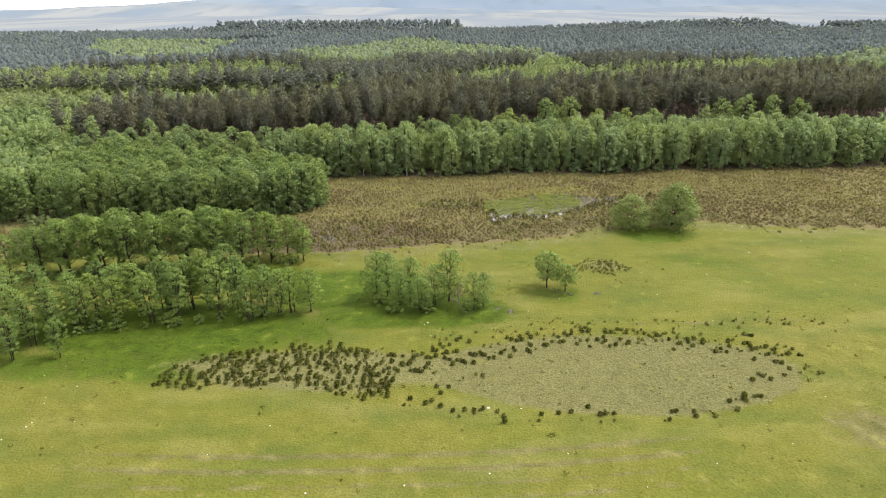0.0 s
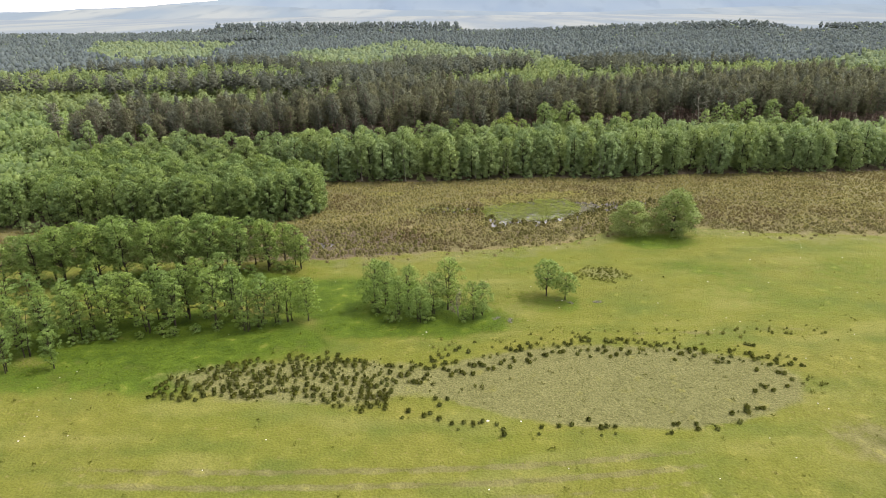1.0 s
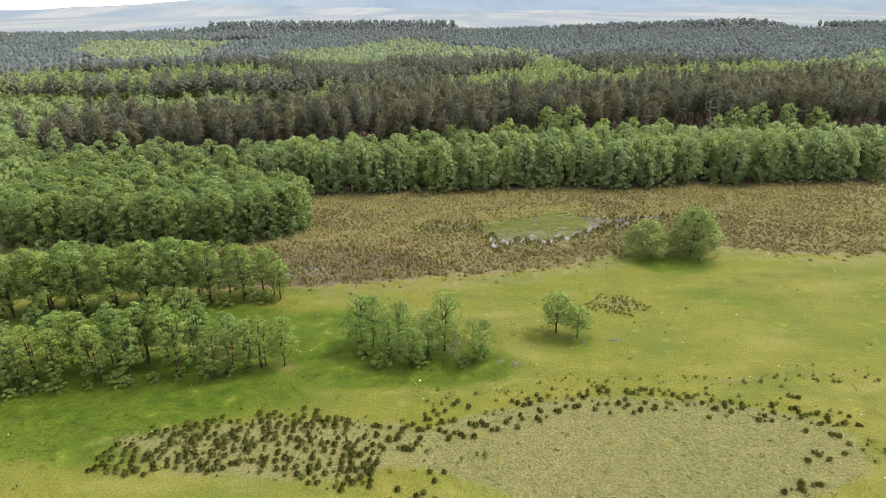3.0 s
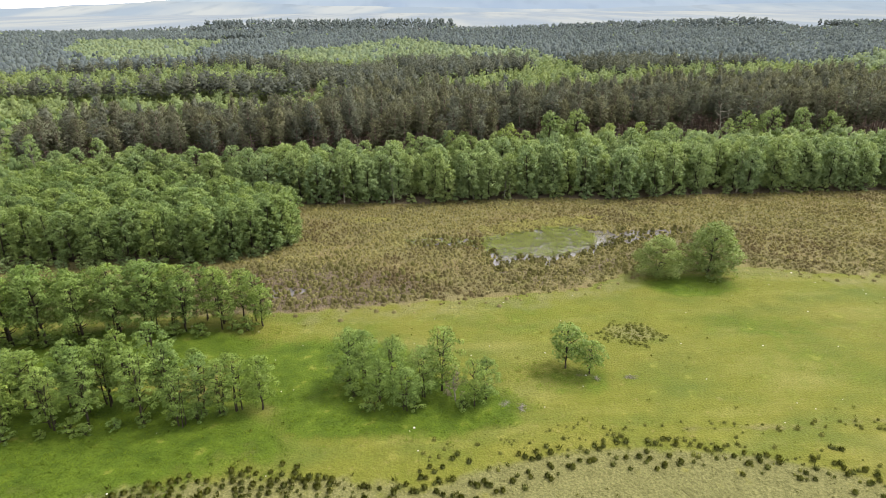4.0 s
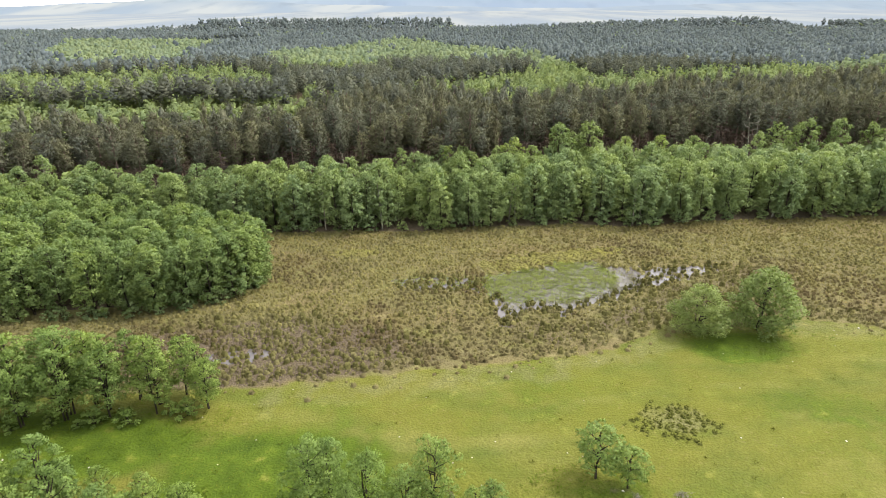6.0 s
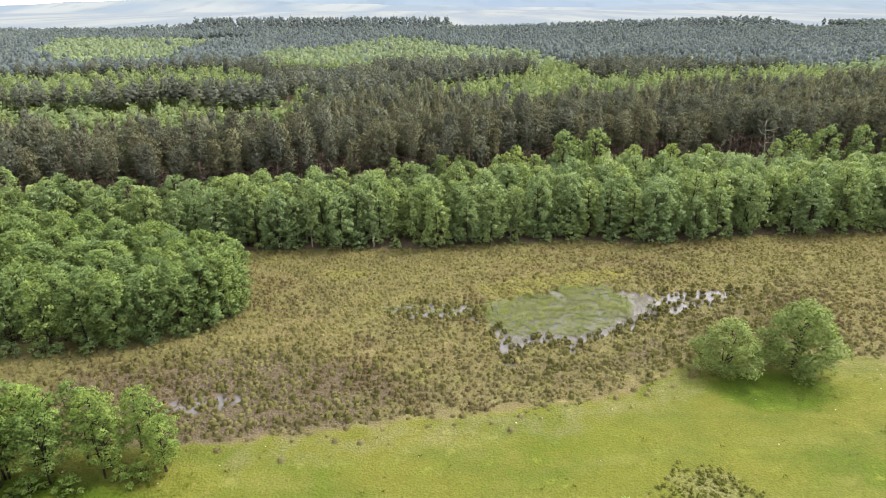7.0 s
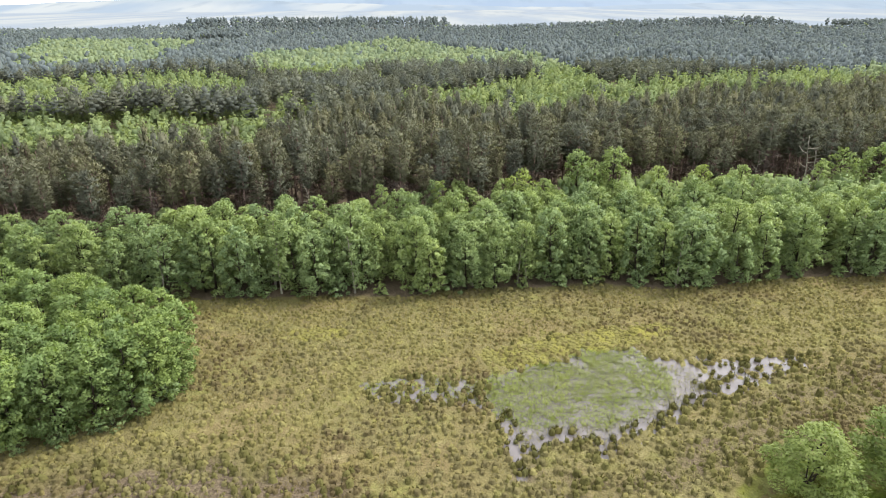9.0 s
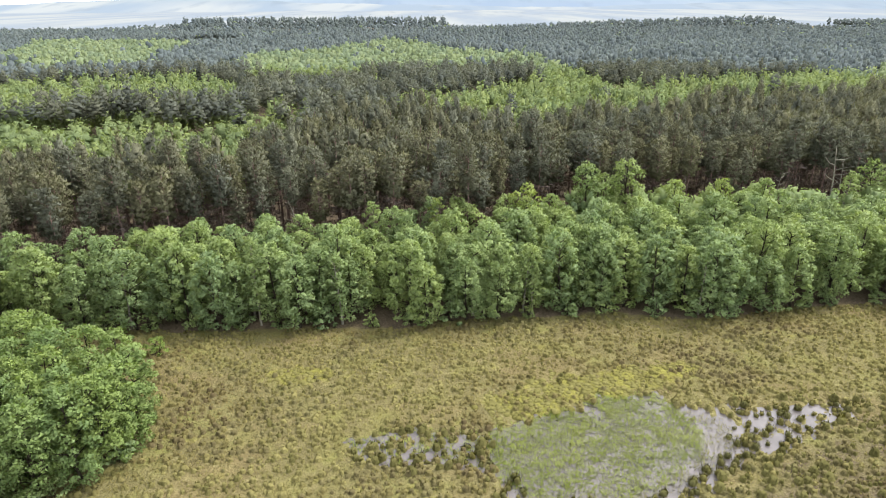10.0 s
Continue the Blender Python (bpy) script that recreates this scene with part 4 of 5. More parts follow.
def crowd(points, rng, detail, count, size, height, width, low, material, name, label, shoot=False, inset=0.85):
    """Many trees as one mesh: a crown of detail masses each, with count sprays on it."""
    pts = np.asarray(points)
    n = len(pts)
    base = ground_z(pts[:, 0], pts[:, 1])
    near = np.interp(np.hypot(pts[:, 0], pts[:, 1]), (200, 900), (1.0, 0.6))
    hs = height * rng.uniform(1 - 0.22 * near, 1 + 0.08 * near, n) * (1 + 0.06 * wave(pts[:, 0], pts[:, 1], 60, 21) + 0.05 * wave(pts[:, 0], pts[:, 1], 17, 22))
    grow = np.interp(np.hypot(pts[:, 0], pts[:, 1]), (150, 450, 1000), (1.0, 1.1, 2.0))
    ws = 1.12 * width * rng.uniform(0.8, 1.2, n) * grow ** 0.7
    shapes = [crown_lobes(rng, detail, shoot) for _ in range(12)]
    sv, sn, tri = np.stack([q[0] for q in shapes]), np.stack([q[1] for q in shapes]), shapes[0][2]
    k, turn = rng.integers(0, 12, n), rng.uniform(0, 2 * math.pi, n)
    c0, s0 = np.cos(turn)[:, None], np.sin(turn)[:, None]
    tall = (hs - low)[:, None]
    v = sv[k]
    shell = np.stack([pts[:, :1] + (v[..., 0] * c0 - v[..., 1] * s0) * ws[:, None], pts[:, 1:2] + (v[..., 0] * s0 + v[..., 1] * c0) * ws[:, None],
                      base[:, None] + low + v[..., 2] * tall], -1)
    faces = tri[None] + (np.arange(n) * sv.shape[1])[:, None, None]
    axis = np.stack([pts[:, 0], pts[:, 1], base + low + (hs - low) * (0.35 if shoot else 0.45)], 1)[:, None]
    w = sn[k]
    own = np.stack([w[..., 0] * c0 - w[..., 1] * s0, w[..., 0] * s0 + w[..., 1] * c0, w[..., 2]], -1)
    soft = unit(unit((shell - axis) * np.stack([1 / ws, 1 / ws, 1 / (hs - low)], 1)[:, None]) + 0.8 * own)
    # sprays that break the outline
    i = np.repeat(np.arange(n), count)
    f0 = tri[rng.integers(0, len(tri), len(i))]
    w = rng.dirichlet((1, 1, 1), len(i))
    c = sum(shell[i, f0[:, q]] * w[:, q:q + 1] for q in range(3))
    out = unit(sum(soft[i, f0[:, q]] * w[:, q:q + 1] for q in range(3)))
    s2 = size * grow[i]
    a, b, nrm = needle_shoots(rng, c, out, s2) if shoot else leaf_clumps(rng, c, out, s2, 0.55, 0.3, 0.2, 0.8)
    shell = axis + (shell - axis) * inset
    verts, tris = joined([(shell.reshape(-1, 3), faces.reshape(-1, 3)), (a, b)])
    me = solid(name, verts, tris, material, normals=np.concatenate([soft.reshape(-1, 3), nrm]))
    hue = rng.uniform(0, 1, n)
    tone = me.attributes.new("tree_hue", "FLOAT", "POINT")
    tone.data.foreach_set("value", np.concatenate([np.repeat(hue, sv.shape[1]), np.repeat(hue[i], 3)]).astype(np.float32))
    return tagged(new(name, me), label, "forest", kind="stuff")


rest = np.array(rest)
inland = inside(COPSE, rest[:, 0], rest[:, 1]) | (rest[:, 0] < -74)
crowd(rest[inland], rng, 18, 460, 0.24, 8.6, 4.6, 0.8, COPSE_LEAF, "broadleaf_forest", "dense green alder canopy of the copse", False, 0.85)
crowd(rest[~inland], rng, 18, 460, 0.24, 8.9, 4.6, 0.8, BELT, "broadleaf_forest", "dense green broadleaf canopy behind the wood's edge", False, 0.9)
crowd(far_pines, rng, 24, 340, 0.27, 15.2, 3.2, 8.2, NEEDLE, "pine_forest", "dark olive pine canopy of the plantation", True, 0.8)
# stems of the pines inside the stand
stems = joined([tube([(x, y, -0.2), (x, y, 12.5)], [0.17, 0.06], 4) for x, y in far_pines[:700]])
tagged(new("pine_stems", solid("pine_stems", *stems, PINE_BARK, True)), "bare reddish pine stems within the stand", "forest", kind="stuff")

# the great forest beyond, stand by stand
NEAR_GLADE = [(-90, 150), (-68, 160), (-57.5, 157.4), (-39, 154.7), (-30.1, 153.5), (-27.4, 155.2), (-31.3, 172), (-25.4, 192.7), (-27, 222), (-33, 228), (-40.7, 229), (-46.5, 214.4), (-51.3, 208.4),
              (-59.6, 203), (-73.6, 213.6), (-82.2, 207), (-102.7, 210.3), (-260, 205), (-260, 120), (-88, 126)]
LEFT_STRIP = [(-50.8, 231), (-54.5, 230), (-84, 230), (-105, 217), (-170, 212), (-230, 240), (-200, 275), (-149, 280.3), (-131, 293), (-123.3, 306), (-99.3, 300), (-69.6, 285.5)]
MIDDLE_STAND = [(-64.7, 277), (-54.5, 290), (-41, 282), (-30.8, 293), (-20, 311), (-7.2, 319), (40, 316), (40, 296), (56, 298), (58, 340), (51.4, 357), (55.7, 421), (26, 452), (-5.7, 511), (-37.7, 620),
                (-55.5, 533), (-75, 462), (-96, 435), (-111.4, 421)]
RIGHT_STAND = [(-10.3, 211), (-0.7, 196), (14.8, 184), (32.2, 183.5), (51.5, 194), (64.7, 202), (77, 218), (91, 223.5), (110.6, 216.3), (190, 262), (330, 400), (300, 420), (176.6, 320), (140, 294.5), (126, 295.4),
               (112, 301), (91.2, 280), (67.2, 260), (58, 273), (58.7, 299), (37, 296), (19.6, 262), (-1.6, 248), (-11, 242)]
FAR_STRIP = [(-190, 345), (-139, 340), (-133, 365), (-160, 430), (-169, 513), (-204, 589), (-233, 637), (-238, 583), (-323, 637), (-325, 583), (-263, 450)]
STANDS = (NEAR_GLADE, LEFT_STRIP, MIDDLE_STAND, RIGHT_STAND, FAR_STRIP)


def is_fresh(x, y):
    bend = 4.0 * wave(x, y, 45, 31) + 3.0 * wave(x, y, 12, 32)
    out = np.zeros(np.shape(x), bool)
    for s in STANDS:
        out |= inside(s, x + bend, y + bend)
    return out


fresh_pts, dark_pts = [], []
y0 = 126.0
frng = np.random.default_rng(77)
while y0 < 1010:
    step = 3.9 + 0.0030 * (y0 - 150) + 0.0115 * max(0.0, min(y0, 820) - 430)
    wide = 0.74 * y0 + 12
    xs = np.arange(-wide, wide, step)
    xs = xs + frng.uniform(-0.45, 0.45, len(xs)) * step
    ys = y0 + frng.uniform(-0.5, 0.5, len(xs)) * step
    behind = (ys > np.where(xs < -88, np.where(xs < -150, 118, 127), np.interp(xs, PINE_BACK_X, PINE_BACK_Y) + 1.0))
    end = np.interp(xs, (-800, -352, -348, 5, 15, 300, 455, 460, 545, 552, 900), (880, 900, 1010, 985, 915, 985, 975, 850, 850, 1000, 1010))
    ok = behind & (ys < end)
    gap = (np.hypot((xs + 205) / 36, (ys - 645) / 48) < 1)
    ok &= ~gap
    fr = is_fresh(xs, ys) | ((xs < -84) & (ys < 200)) | (frng.uniform(0, 1, len(xs)) < 0.03)
    fr &= frng.uniform(0, 1, len(xs)) > 0.015
    fresh_pts += list(zip(xs[ok & fr], ys[ok & fr]))
    dark_pts += list(zip(xs[ok & ~fr], ys[ok & ~fr]))
    y0 += step * 0.9
fresh_pts, dark_pts = np.array(fresh_pts), np.array(dark_pts)
wooded = (fresh_pts[:, 0] < -64) & (fresh_pts[:, 1] < 172)
crowd(fresh_pts[wooded], rng, 14, 200, 0.3, 9.6, 5.2, 1.0, COPSE_LEAF, "broadleaf_forest", "deep green broadleaf wood behind the copse", False, 0.85)
fresh_pts = fresh_pts[~wooded]
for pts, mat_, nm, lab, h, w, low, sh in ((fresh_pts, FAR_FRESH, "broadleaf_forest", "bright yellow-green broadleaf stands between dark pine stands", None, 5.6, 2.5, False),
                                          (dark_pts, FAR_NEEDLE, "pine_forest", "dark pine forest reaching to the valley, haze in its colour", 15.0, 4.8, 8.6, True)):
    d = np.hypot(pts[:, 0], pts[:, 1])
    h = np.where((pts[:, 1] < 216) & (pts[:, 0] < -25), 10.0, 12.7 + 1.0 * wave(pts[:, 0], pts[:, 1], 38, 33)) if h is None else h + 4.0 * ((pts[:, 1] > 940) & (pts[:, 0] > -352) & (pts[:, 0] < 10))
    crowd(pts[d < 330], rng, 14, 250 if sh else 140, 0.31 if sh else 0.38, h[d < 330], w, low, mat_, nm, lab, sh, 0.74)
    # past 330 m, copies with more haze in the colour
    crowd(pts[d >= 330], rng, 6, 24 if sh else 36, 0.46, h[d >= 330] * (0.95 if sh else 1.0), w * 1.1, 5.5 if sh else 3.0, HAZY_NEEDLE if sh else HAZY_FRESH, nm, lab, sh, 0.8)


# ---- rushes, tussocks and grasses ----
def tuft(rng, blades, height, spread_, width, droop=0.3, lift=0.75):
    """A tuft of pointed blades from one foot: triangles."""
    a = rng.uniform(0, 2 * math.pi, blades)
    r = spread_ * np.sqrt(rng.uniform(0, 1, blades))
    foot = np.stack([0.45 * r * np.cos(a), 0.45 * r * np.sin(a), 0 * a - 0.06], 1)
    h = height * rng.uniform(0.6, 1.1, blades)
    tip = np.stack([(r + droop * h * rng.uniform(0.2, 1, blades)) * np.cos(a + 0.3), (r + droop * h) * np.sin(a + 0.3), h], 1)
    side = np.stack([-np.sin(a), np.cos(a), 0 * a], 1) * width * rng.uniform(0.6, 1.3, blades)[:, None]
    v = np.stack([foot - side, foot + side, tip], 1)
    out = unit(np.stack([np.cos(a) * r / spread_, np.sin(a) * r / spread_, lift + 0 * a], 1))
    low = unit(out * (1.15, 1.15, 0.8))
    return turned_out(v, out), np.arange(3 * blades).reshape(-1, 3), np.stack([low, low, out], 1).reshape(-1, 3)


def hummock(rng, sides, height, radius, blades):
    """A rounded sedge tussock: an uneven dome with hanging blades round its rim; triangles."""
    a = np.arange(sides) * 2 * math.pi / sides
    verts, norms = [(0, 0, height)], [(0, 0, 1)]
    for f, z, nz in ((0.55, 0.80, 2.2), (0.95, -0.12, 0.9)):
        q = radius * f * rng.uniform(0.78, 1.22, sides)
        t = a + rng.uniform(-0.25, 0.25, sides)
        verts += list(zip(q * np.cos(t), q * np.sin(t), height * z * rng.uniform(0.8, 1.15, sides)))
        norms += list(zip(np.cos(t), np.sin(t), 0 * t + nz))
    tri = []
    for k in range(sides):
        k2 = (k + 1) % sides
        tri += [(0, 1 + k, 1 + k2), (1 + k, 1 + sides + k, 1 + sides + k2), (1 + k, 1 + sides + k2, 1 + k2)]
    verts, norms = np.array(verts), unit(np.array(norms))
    n = len(verts)
    t = rng.uniform(0, 2 * math.pi, blades)
    d = np.stack([np.cos(t), np.sin(t), 0 * t], 1)
    side = np.stack([-np.sin(t), np.cos(t), 0 * t], 1) * 0.034
    foot = d * radius * 0.5 + (0, 0, height * 0.75)
    tip = d * radius * rng.uniform(0.6, 1.2, blades)[:, None] + np.stack([0 * t, 0 * t, height * rng.uniform(0.1, 1.35, blades)], 1)
    bl = turned_out(np.stack([foot - side, foot + side, tip], 1), unit(d + (0, 0, 0.9)))
    tri = np.concatenate([np.array(tri), n + np.arange(3 * blades).reshape(-1, 3)])
    return np.concatenate([verts, bl]), tri, np.concatenate([norms, np.repeat(unit(d + (0, 0, 0.9)), 3, 0)])


def sheaf(rng, stems, height, radius):
    """A bushy rush tussock: pointed stems fanning out from a tight foot into a rounded head; triangles."""
    a = rng.uniform(0, 2 * math.pi, stems)
    r = np.sqrt(rng.uniform(0, 1, stems))
    d = np.stack([np.cos(a), np.sin(a), 0 * a], 1)
    side = np.stack([-np.sin(a), np.cos(a), 0 * a], 1) * (0.026 * rng.uniform(0.7, 1.5, stems))[:, None]
    foot = d * (0.62 * radius * r)[:, None] - (0, 0, 0.05)
    tall = height * rng.uniform(0.6, 1.15, stems) * np.sqrt(1 - 0.4 * r ** 2)
    top = d * (radius * r * rng.uniform(0.9, 1.5, stems))[:, None] + np.stack([0 * a, 0 * a, tall], 1)
    out = unit(d * r[:, None] + (0, 0, 0.5))
    return turned_out(np.stack([foot - side, foot + side, top], 1), out), np.arange(3 * stems).reshape(-1, 3), np.stack([unit(d + (0, 0, 0.1)), unit(d + (0, 0, 0.1)), unit(0.6 * out + (0, 0, 0.5))], 1).reshape(-1, 3)


def sown(points, rng, shapes, scale, material, name, label, category="grass"):
    """Many tufts as one mesh of kind stuff; shapes are (verts, faces, normals) of equal size."""
    n = len(points)
    k = rng.integers(0, len(shapes), n)
    a = rng.uniform(0, 2 * math.pi, n)
    s = scale * rng.uniform(0.72, 1.22, n) ** 2
    c, sn = np.cos(a)[:, None], np.sin(a)[:, None]
    v, w = np.stack([q[0] for q in shapes])[k] * s[:, None, None], np.stack([q[2] for q in shapes])[k]
    x, y = v[..., 0] * c - v[..., 1] * sn + points[:, :1], v[..., 0] * sn + v[..., 1] * c + points[:, 1:2]
    z = v[..., 2] + np.maximum(ground_z(points[:, 0], points[:, 1]), WATER - 0.05)[:, None]
    nrm = np.stack([w[..., 0] * c - w[..., 1] * sn, w[..., 0] * sn + w[..., 1] * c, w[..., 2]], -1)
    f = shapes[0][1][None] + (np.arange(n) * v.shape[1])[:, None, None]
    me = solid(name, np.stack([x, y, z], -1).reshape(-1, 3), f.reshape(-1, 3), material, normals=nrm.reshape(-1, 3))
    return tagged(new(name, me), label, category, kind="stuff")


trng = np.random.default_rng(5)


def joined_shape(p, q):
    return np.concatenate([p[0], q[0]]), np.concatenate([p[1], q[1] + len(p[0])]), np.concatenate([p[2], q[2]])


rush_shapes = []
for _ in range(5):
    v, f, nrm = joined_shape(hummock(trng, 7, 0.12, 0.15, 4), sheaf(trng, 170, 0.45, 0.27))
    rush_shapes.append(solid("rush_tussock", v, f, RUSH, normals=nrm))


# where the rushes stand: singly round the hollow, thick in the bed west of it
NEAR_RIM = [(-4.1, 43.7), (-3.6, 44.6), (-1.7, 44.3), (-2.2, 43.9), (-0.9, 43.5), (0.2, 42.9), (1.2, 43.0), (2.0, 43.0), (2.5, 43.0), (2.8, 43.2), (2.0, 42.6), (0.7, 42.1), (4.0,
            42.8), (4.5, 42.1), (4.5, 41.4), (7.7, 42.4), (7.4, 41.5), (9.2, 42.6), (10.3, 42.8), (11.9, 43.6), (12.7, 42.4), (13.2, 42.6), (13.9, 42.6), (13.7, 41.6), (12.5, 41.4),
            (17.9, 41.6), (18.3, 41.7), (18.9, 42.9), (19.3, 43.0), (20.8, 42.9), (20.7, 42.2), (22.2, 43.0), (22.3, 42.7), (22.3, 42.2), (24.5, 43.1), (-1.3, 46.5), (-0.2, 46.5),
            (-0.9, 45.5)]
EAST_END = [(24.4, 44.4), (25.1, 44.7), (25.8, 44.8), (25.9, 44.6), (26.1, 45.3), (26.9, 45.1), (27.3, 45.2), (27.5, 45.1), (27.9, 47.7), (28.9, 48.7), (29.1, 48.3), (29.6, 48.7),
            (29.6, 47.8), (31.2, 48.5), (29.7, 51.3), (31.5, 50.8), (31.8, 50.9), (32.0, 50.6), (31.2, 52.1), (31.5, 52.2), (32.2, 52.4), (32.3, 51.9), (32.7, 52.0), (33.4, 52.2),
            (32.4, 53.0), (34.3, 53.1), (34.3, 51.9), (34.6, 51.8), (30.3, 53.1), (30.8, 53.3), (31.3, 53.5), (31.8, 53.5), (30.4, 54.3), (30.0, 54.3), (30.4, 53.8), (32.2, 53.8),
            (32.2, 49.6), (33.6, 49.5), (31.1, 56.0), (30.8, 56.2), (31.5, 55.9)]
FAR_RIM = [(26.6, 52.7), (27.0, 52.7), (27.5, 52.7), (27.3, 53.5), (28.2, 53.7), (28.9, 53.3), (29.2, 53.0), (28.5, 54.6), (27.2, 54.7), (24.0, 53.3), (24.7, 53.9), (22.5, 53.5),
           (23.2, 54.6), (23.6, 54.5), (24.5, 55.1), (24.6, 54.7), (25.4, 55.2), (26.0, 55.0), (25.8, 54.4), (23.6, 55.7), (22.5, 55.2), (22.8, 56.2), (22.0, 55.9), (21.7, 56.3),
           (20.4, 56.3), (19.9, 54.4), (19.3, 54.7), (21.5, 55.0), (18.3, 54.5), (17.9, 54.3), (18.6, 55.0), (18.6, 56.5), (16.9, 54.1), (16.9, 54.6), (17.7, 55.3), (17.9, 57.2),
           (18.2, 57.3), (17.0, 56.6), (16.5, 57.0), (16.1, 55.9), (16.1, 55.1), (15.5, 54.8), (15.2, 55.3), (14.1, 54.0), (14.3, 55.4), (16.1, 54.0)]
MID_RIM = [(6.0, 55.5), (6.4, 55.3), (6.8, 55.0), (7.2, 55.8), (7.6, 55.6), (8.2, 56.2), (8.5, 55.7), (8.2, 54.5), (8.4, 54.3), (9.7, 55.6), (9.5, 54.1), (9.8, 53.9), (10.6, 54.6),
           (11.3, 54.8), (11.7, 55.0), (11.3, 55.8), (12.1, 56.5), (12.4, 56.2), (12.8, 56.5), (13.1, 55.8), (13.9, 57.4), (14.2, 56.9), (14.7, 57.0), (13.0, 54.3), (13.5, 55.0),
           (8.7, 53.5), (7.8, 53.1), (8.0, 52.9), (6.4, 53.8), (6.5, 52.9), (5.6, 53.2), (5.0, 52.9), (5.2, 52.8), (4.2, 51.9), (3.8, 51.8), (6.0, 52.0), (3.5, 52.3), (3.2, 52.5),
           (2.9, 52.8)]
WEST_RIM = [(2.5, 52.0), (2.3, 52.2), (1.9, 52.4), (2.2, 50.8), (1.3, 51.1), (1.5, 50.7), (0.6, 51.3), (0.1, 50.7), (-0.1, 51.2), (0.7, 52.5), (-0.7, 52.4), (-0.5, 52.8), (-0.5,
            51.6), (-1.3, 54.1), (-0.9, 53.7), (-0.2, 53.9), (-1.8, 52.8), (-1.5, 53.0), (-1.9, 53.6), (-1.5, 51.7), (-2.0, 51.6), (-2.4, 51.8), (-2.2, 50.6), (-3.2, 51.9), (-2.9,
            52.0), (-3.7, 51.0), (-4.1, 50.9), (-3.3, 49.0), (-3.6, 49.2), (-2.8, 49.2), (-2.6, 49.6), (-4.1, 50.1), (-4.7, 50.3), (-4.5, 50.0), (-4.8, 51.8), (-5.1, 49.2), (-5.7,
            52.0), (-6.1, 51.9), (-6.1, 51.0), (-6.7, 51.5), (1.9, 54.5), (1.0, 55.4), (0.7, 55.2)]
RUSH_BED = [(-28.2, 46.2), (-27.5, 48.2), (-26.4, 50.0), (-23.5, 51.7), (-20.7, 52.6), (-18.3, 53.5), (-12.1, 54.5), (-10.3, 53.5), (-7.0, 52.6), (-5.2, 50.0), (-5.4, 46.8), (-4.7,
            45.2), (-6.5, 44.7), (-8.7, 44.3), (-10.2, 45.0), (-12.3, 45.9), (-14.0, 47.1), (-16.9, 47.1), (-16.9, 45.6), (-21.1, 46.8), (-23.1, 45.9), (-25.0, 46.1)]


def rush_places():
    """Each tussock round the hollow, then the dense bed west of it, big ones first."""
    r = np.random.default_rng(8)
    out = [(x, y, r.uniform(0.66, 1.02)) for x, y in NEAR_RIM + EAST_END]
    out += [(x + r.normal(0, 0.08), y + r.normal(0, 0.15), r.uniform(0.6, 1.05)) for x, y in WEST_RIM + MID_RIM + FAR_RIM]
    for _ in range(4000):
        x, y = r.uniform(-30, 0), r.uniform(44, 56)
        if len(out) < 470 and depth_in(RUSH_BED, x, y) > 0 and wave(x, y, 3.6, 55) > -0.55 and all((x - u) ** 2 + (y - v) ** 2 > 0.26 for u, v, _ in out):
            out.append((x, y, r.uniform(0.55, 1.15)))
    return sorted(out, key=lambda p: -p[2])


rushes = rush_places()
for x, y, s in rushes[:310]:
    k = int(trng.integers(5))
    m = Matrix.LocRotScale((x, y, float(ground_z(x, y))), Euler((0, 0, trng.uniform(0, 6.28))), (s, s * trng.uniform(0.85, 1.15), s * trng.uniform(0.75, 1.05)))
    ob = tagged(new("rush_tussock", rush_shapes[k]), "dark olive rush tussock on short meadow grass", "rush", "rush tussocks round the hollow")
    ob.matrix_basis = m
sown(np.array([p[:2] for p in rushes[310:]]), trng, [joined_shape(hummock(trng, 6, 0.16, 0.2, 4), sheaf(trng, 70, 0.34, 0.24)) for _ in range(4)], 0.85, RUSH, "lesser_rushes", "small dark rush tussocks between the larger ones", "rush")

small = scatter(trng, -30, 40, 41, 60, 1.0, lambda x, y: (np.abs(pond_bed(x, y) - 0.35) < 0.34) & (y > 47) | (rush_flat(x, y) > 0.3), 0.5)
small = small[trng.uniform(0, 1, len(small)) < 0.45]
line = np.stack([trng.uniform(8, 44, 60), 58.9 + trng.normal(0, 0.55, 60)], 1)
line = np.concatenate([line, np.stack([trng.uniform(-2, 34, 90), np.zeros(90)], 1)])
line[60:, 1] = np.interp(line[60:, 0], (-2, 6.5, 13.8, 23, 28, 34), (55.6, 56.6, 58.0, 56.0, 54.2, 52.6)) + trng.normal(0, 0.9, 90)
sown(line, trng, [hummock(trng, 6, 0.26, 0.22, 20) for _ in range(5)], 0.72, RUSH, "small_rushes", "small dark rush tufts strewn along a wheel rut", "rush")
sown(small, trng, [tuft(trng, 22, 0.26, 0.24, 0.04, 0.5) for _ in range(4)], 0.9, RUSH, "young_rushes", "small young rush tufts between larger tussocks", "rush")
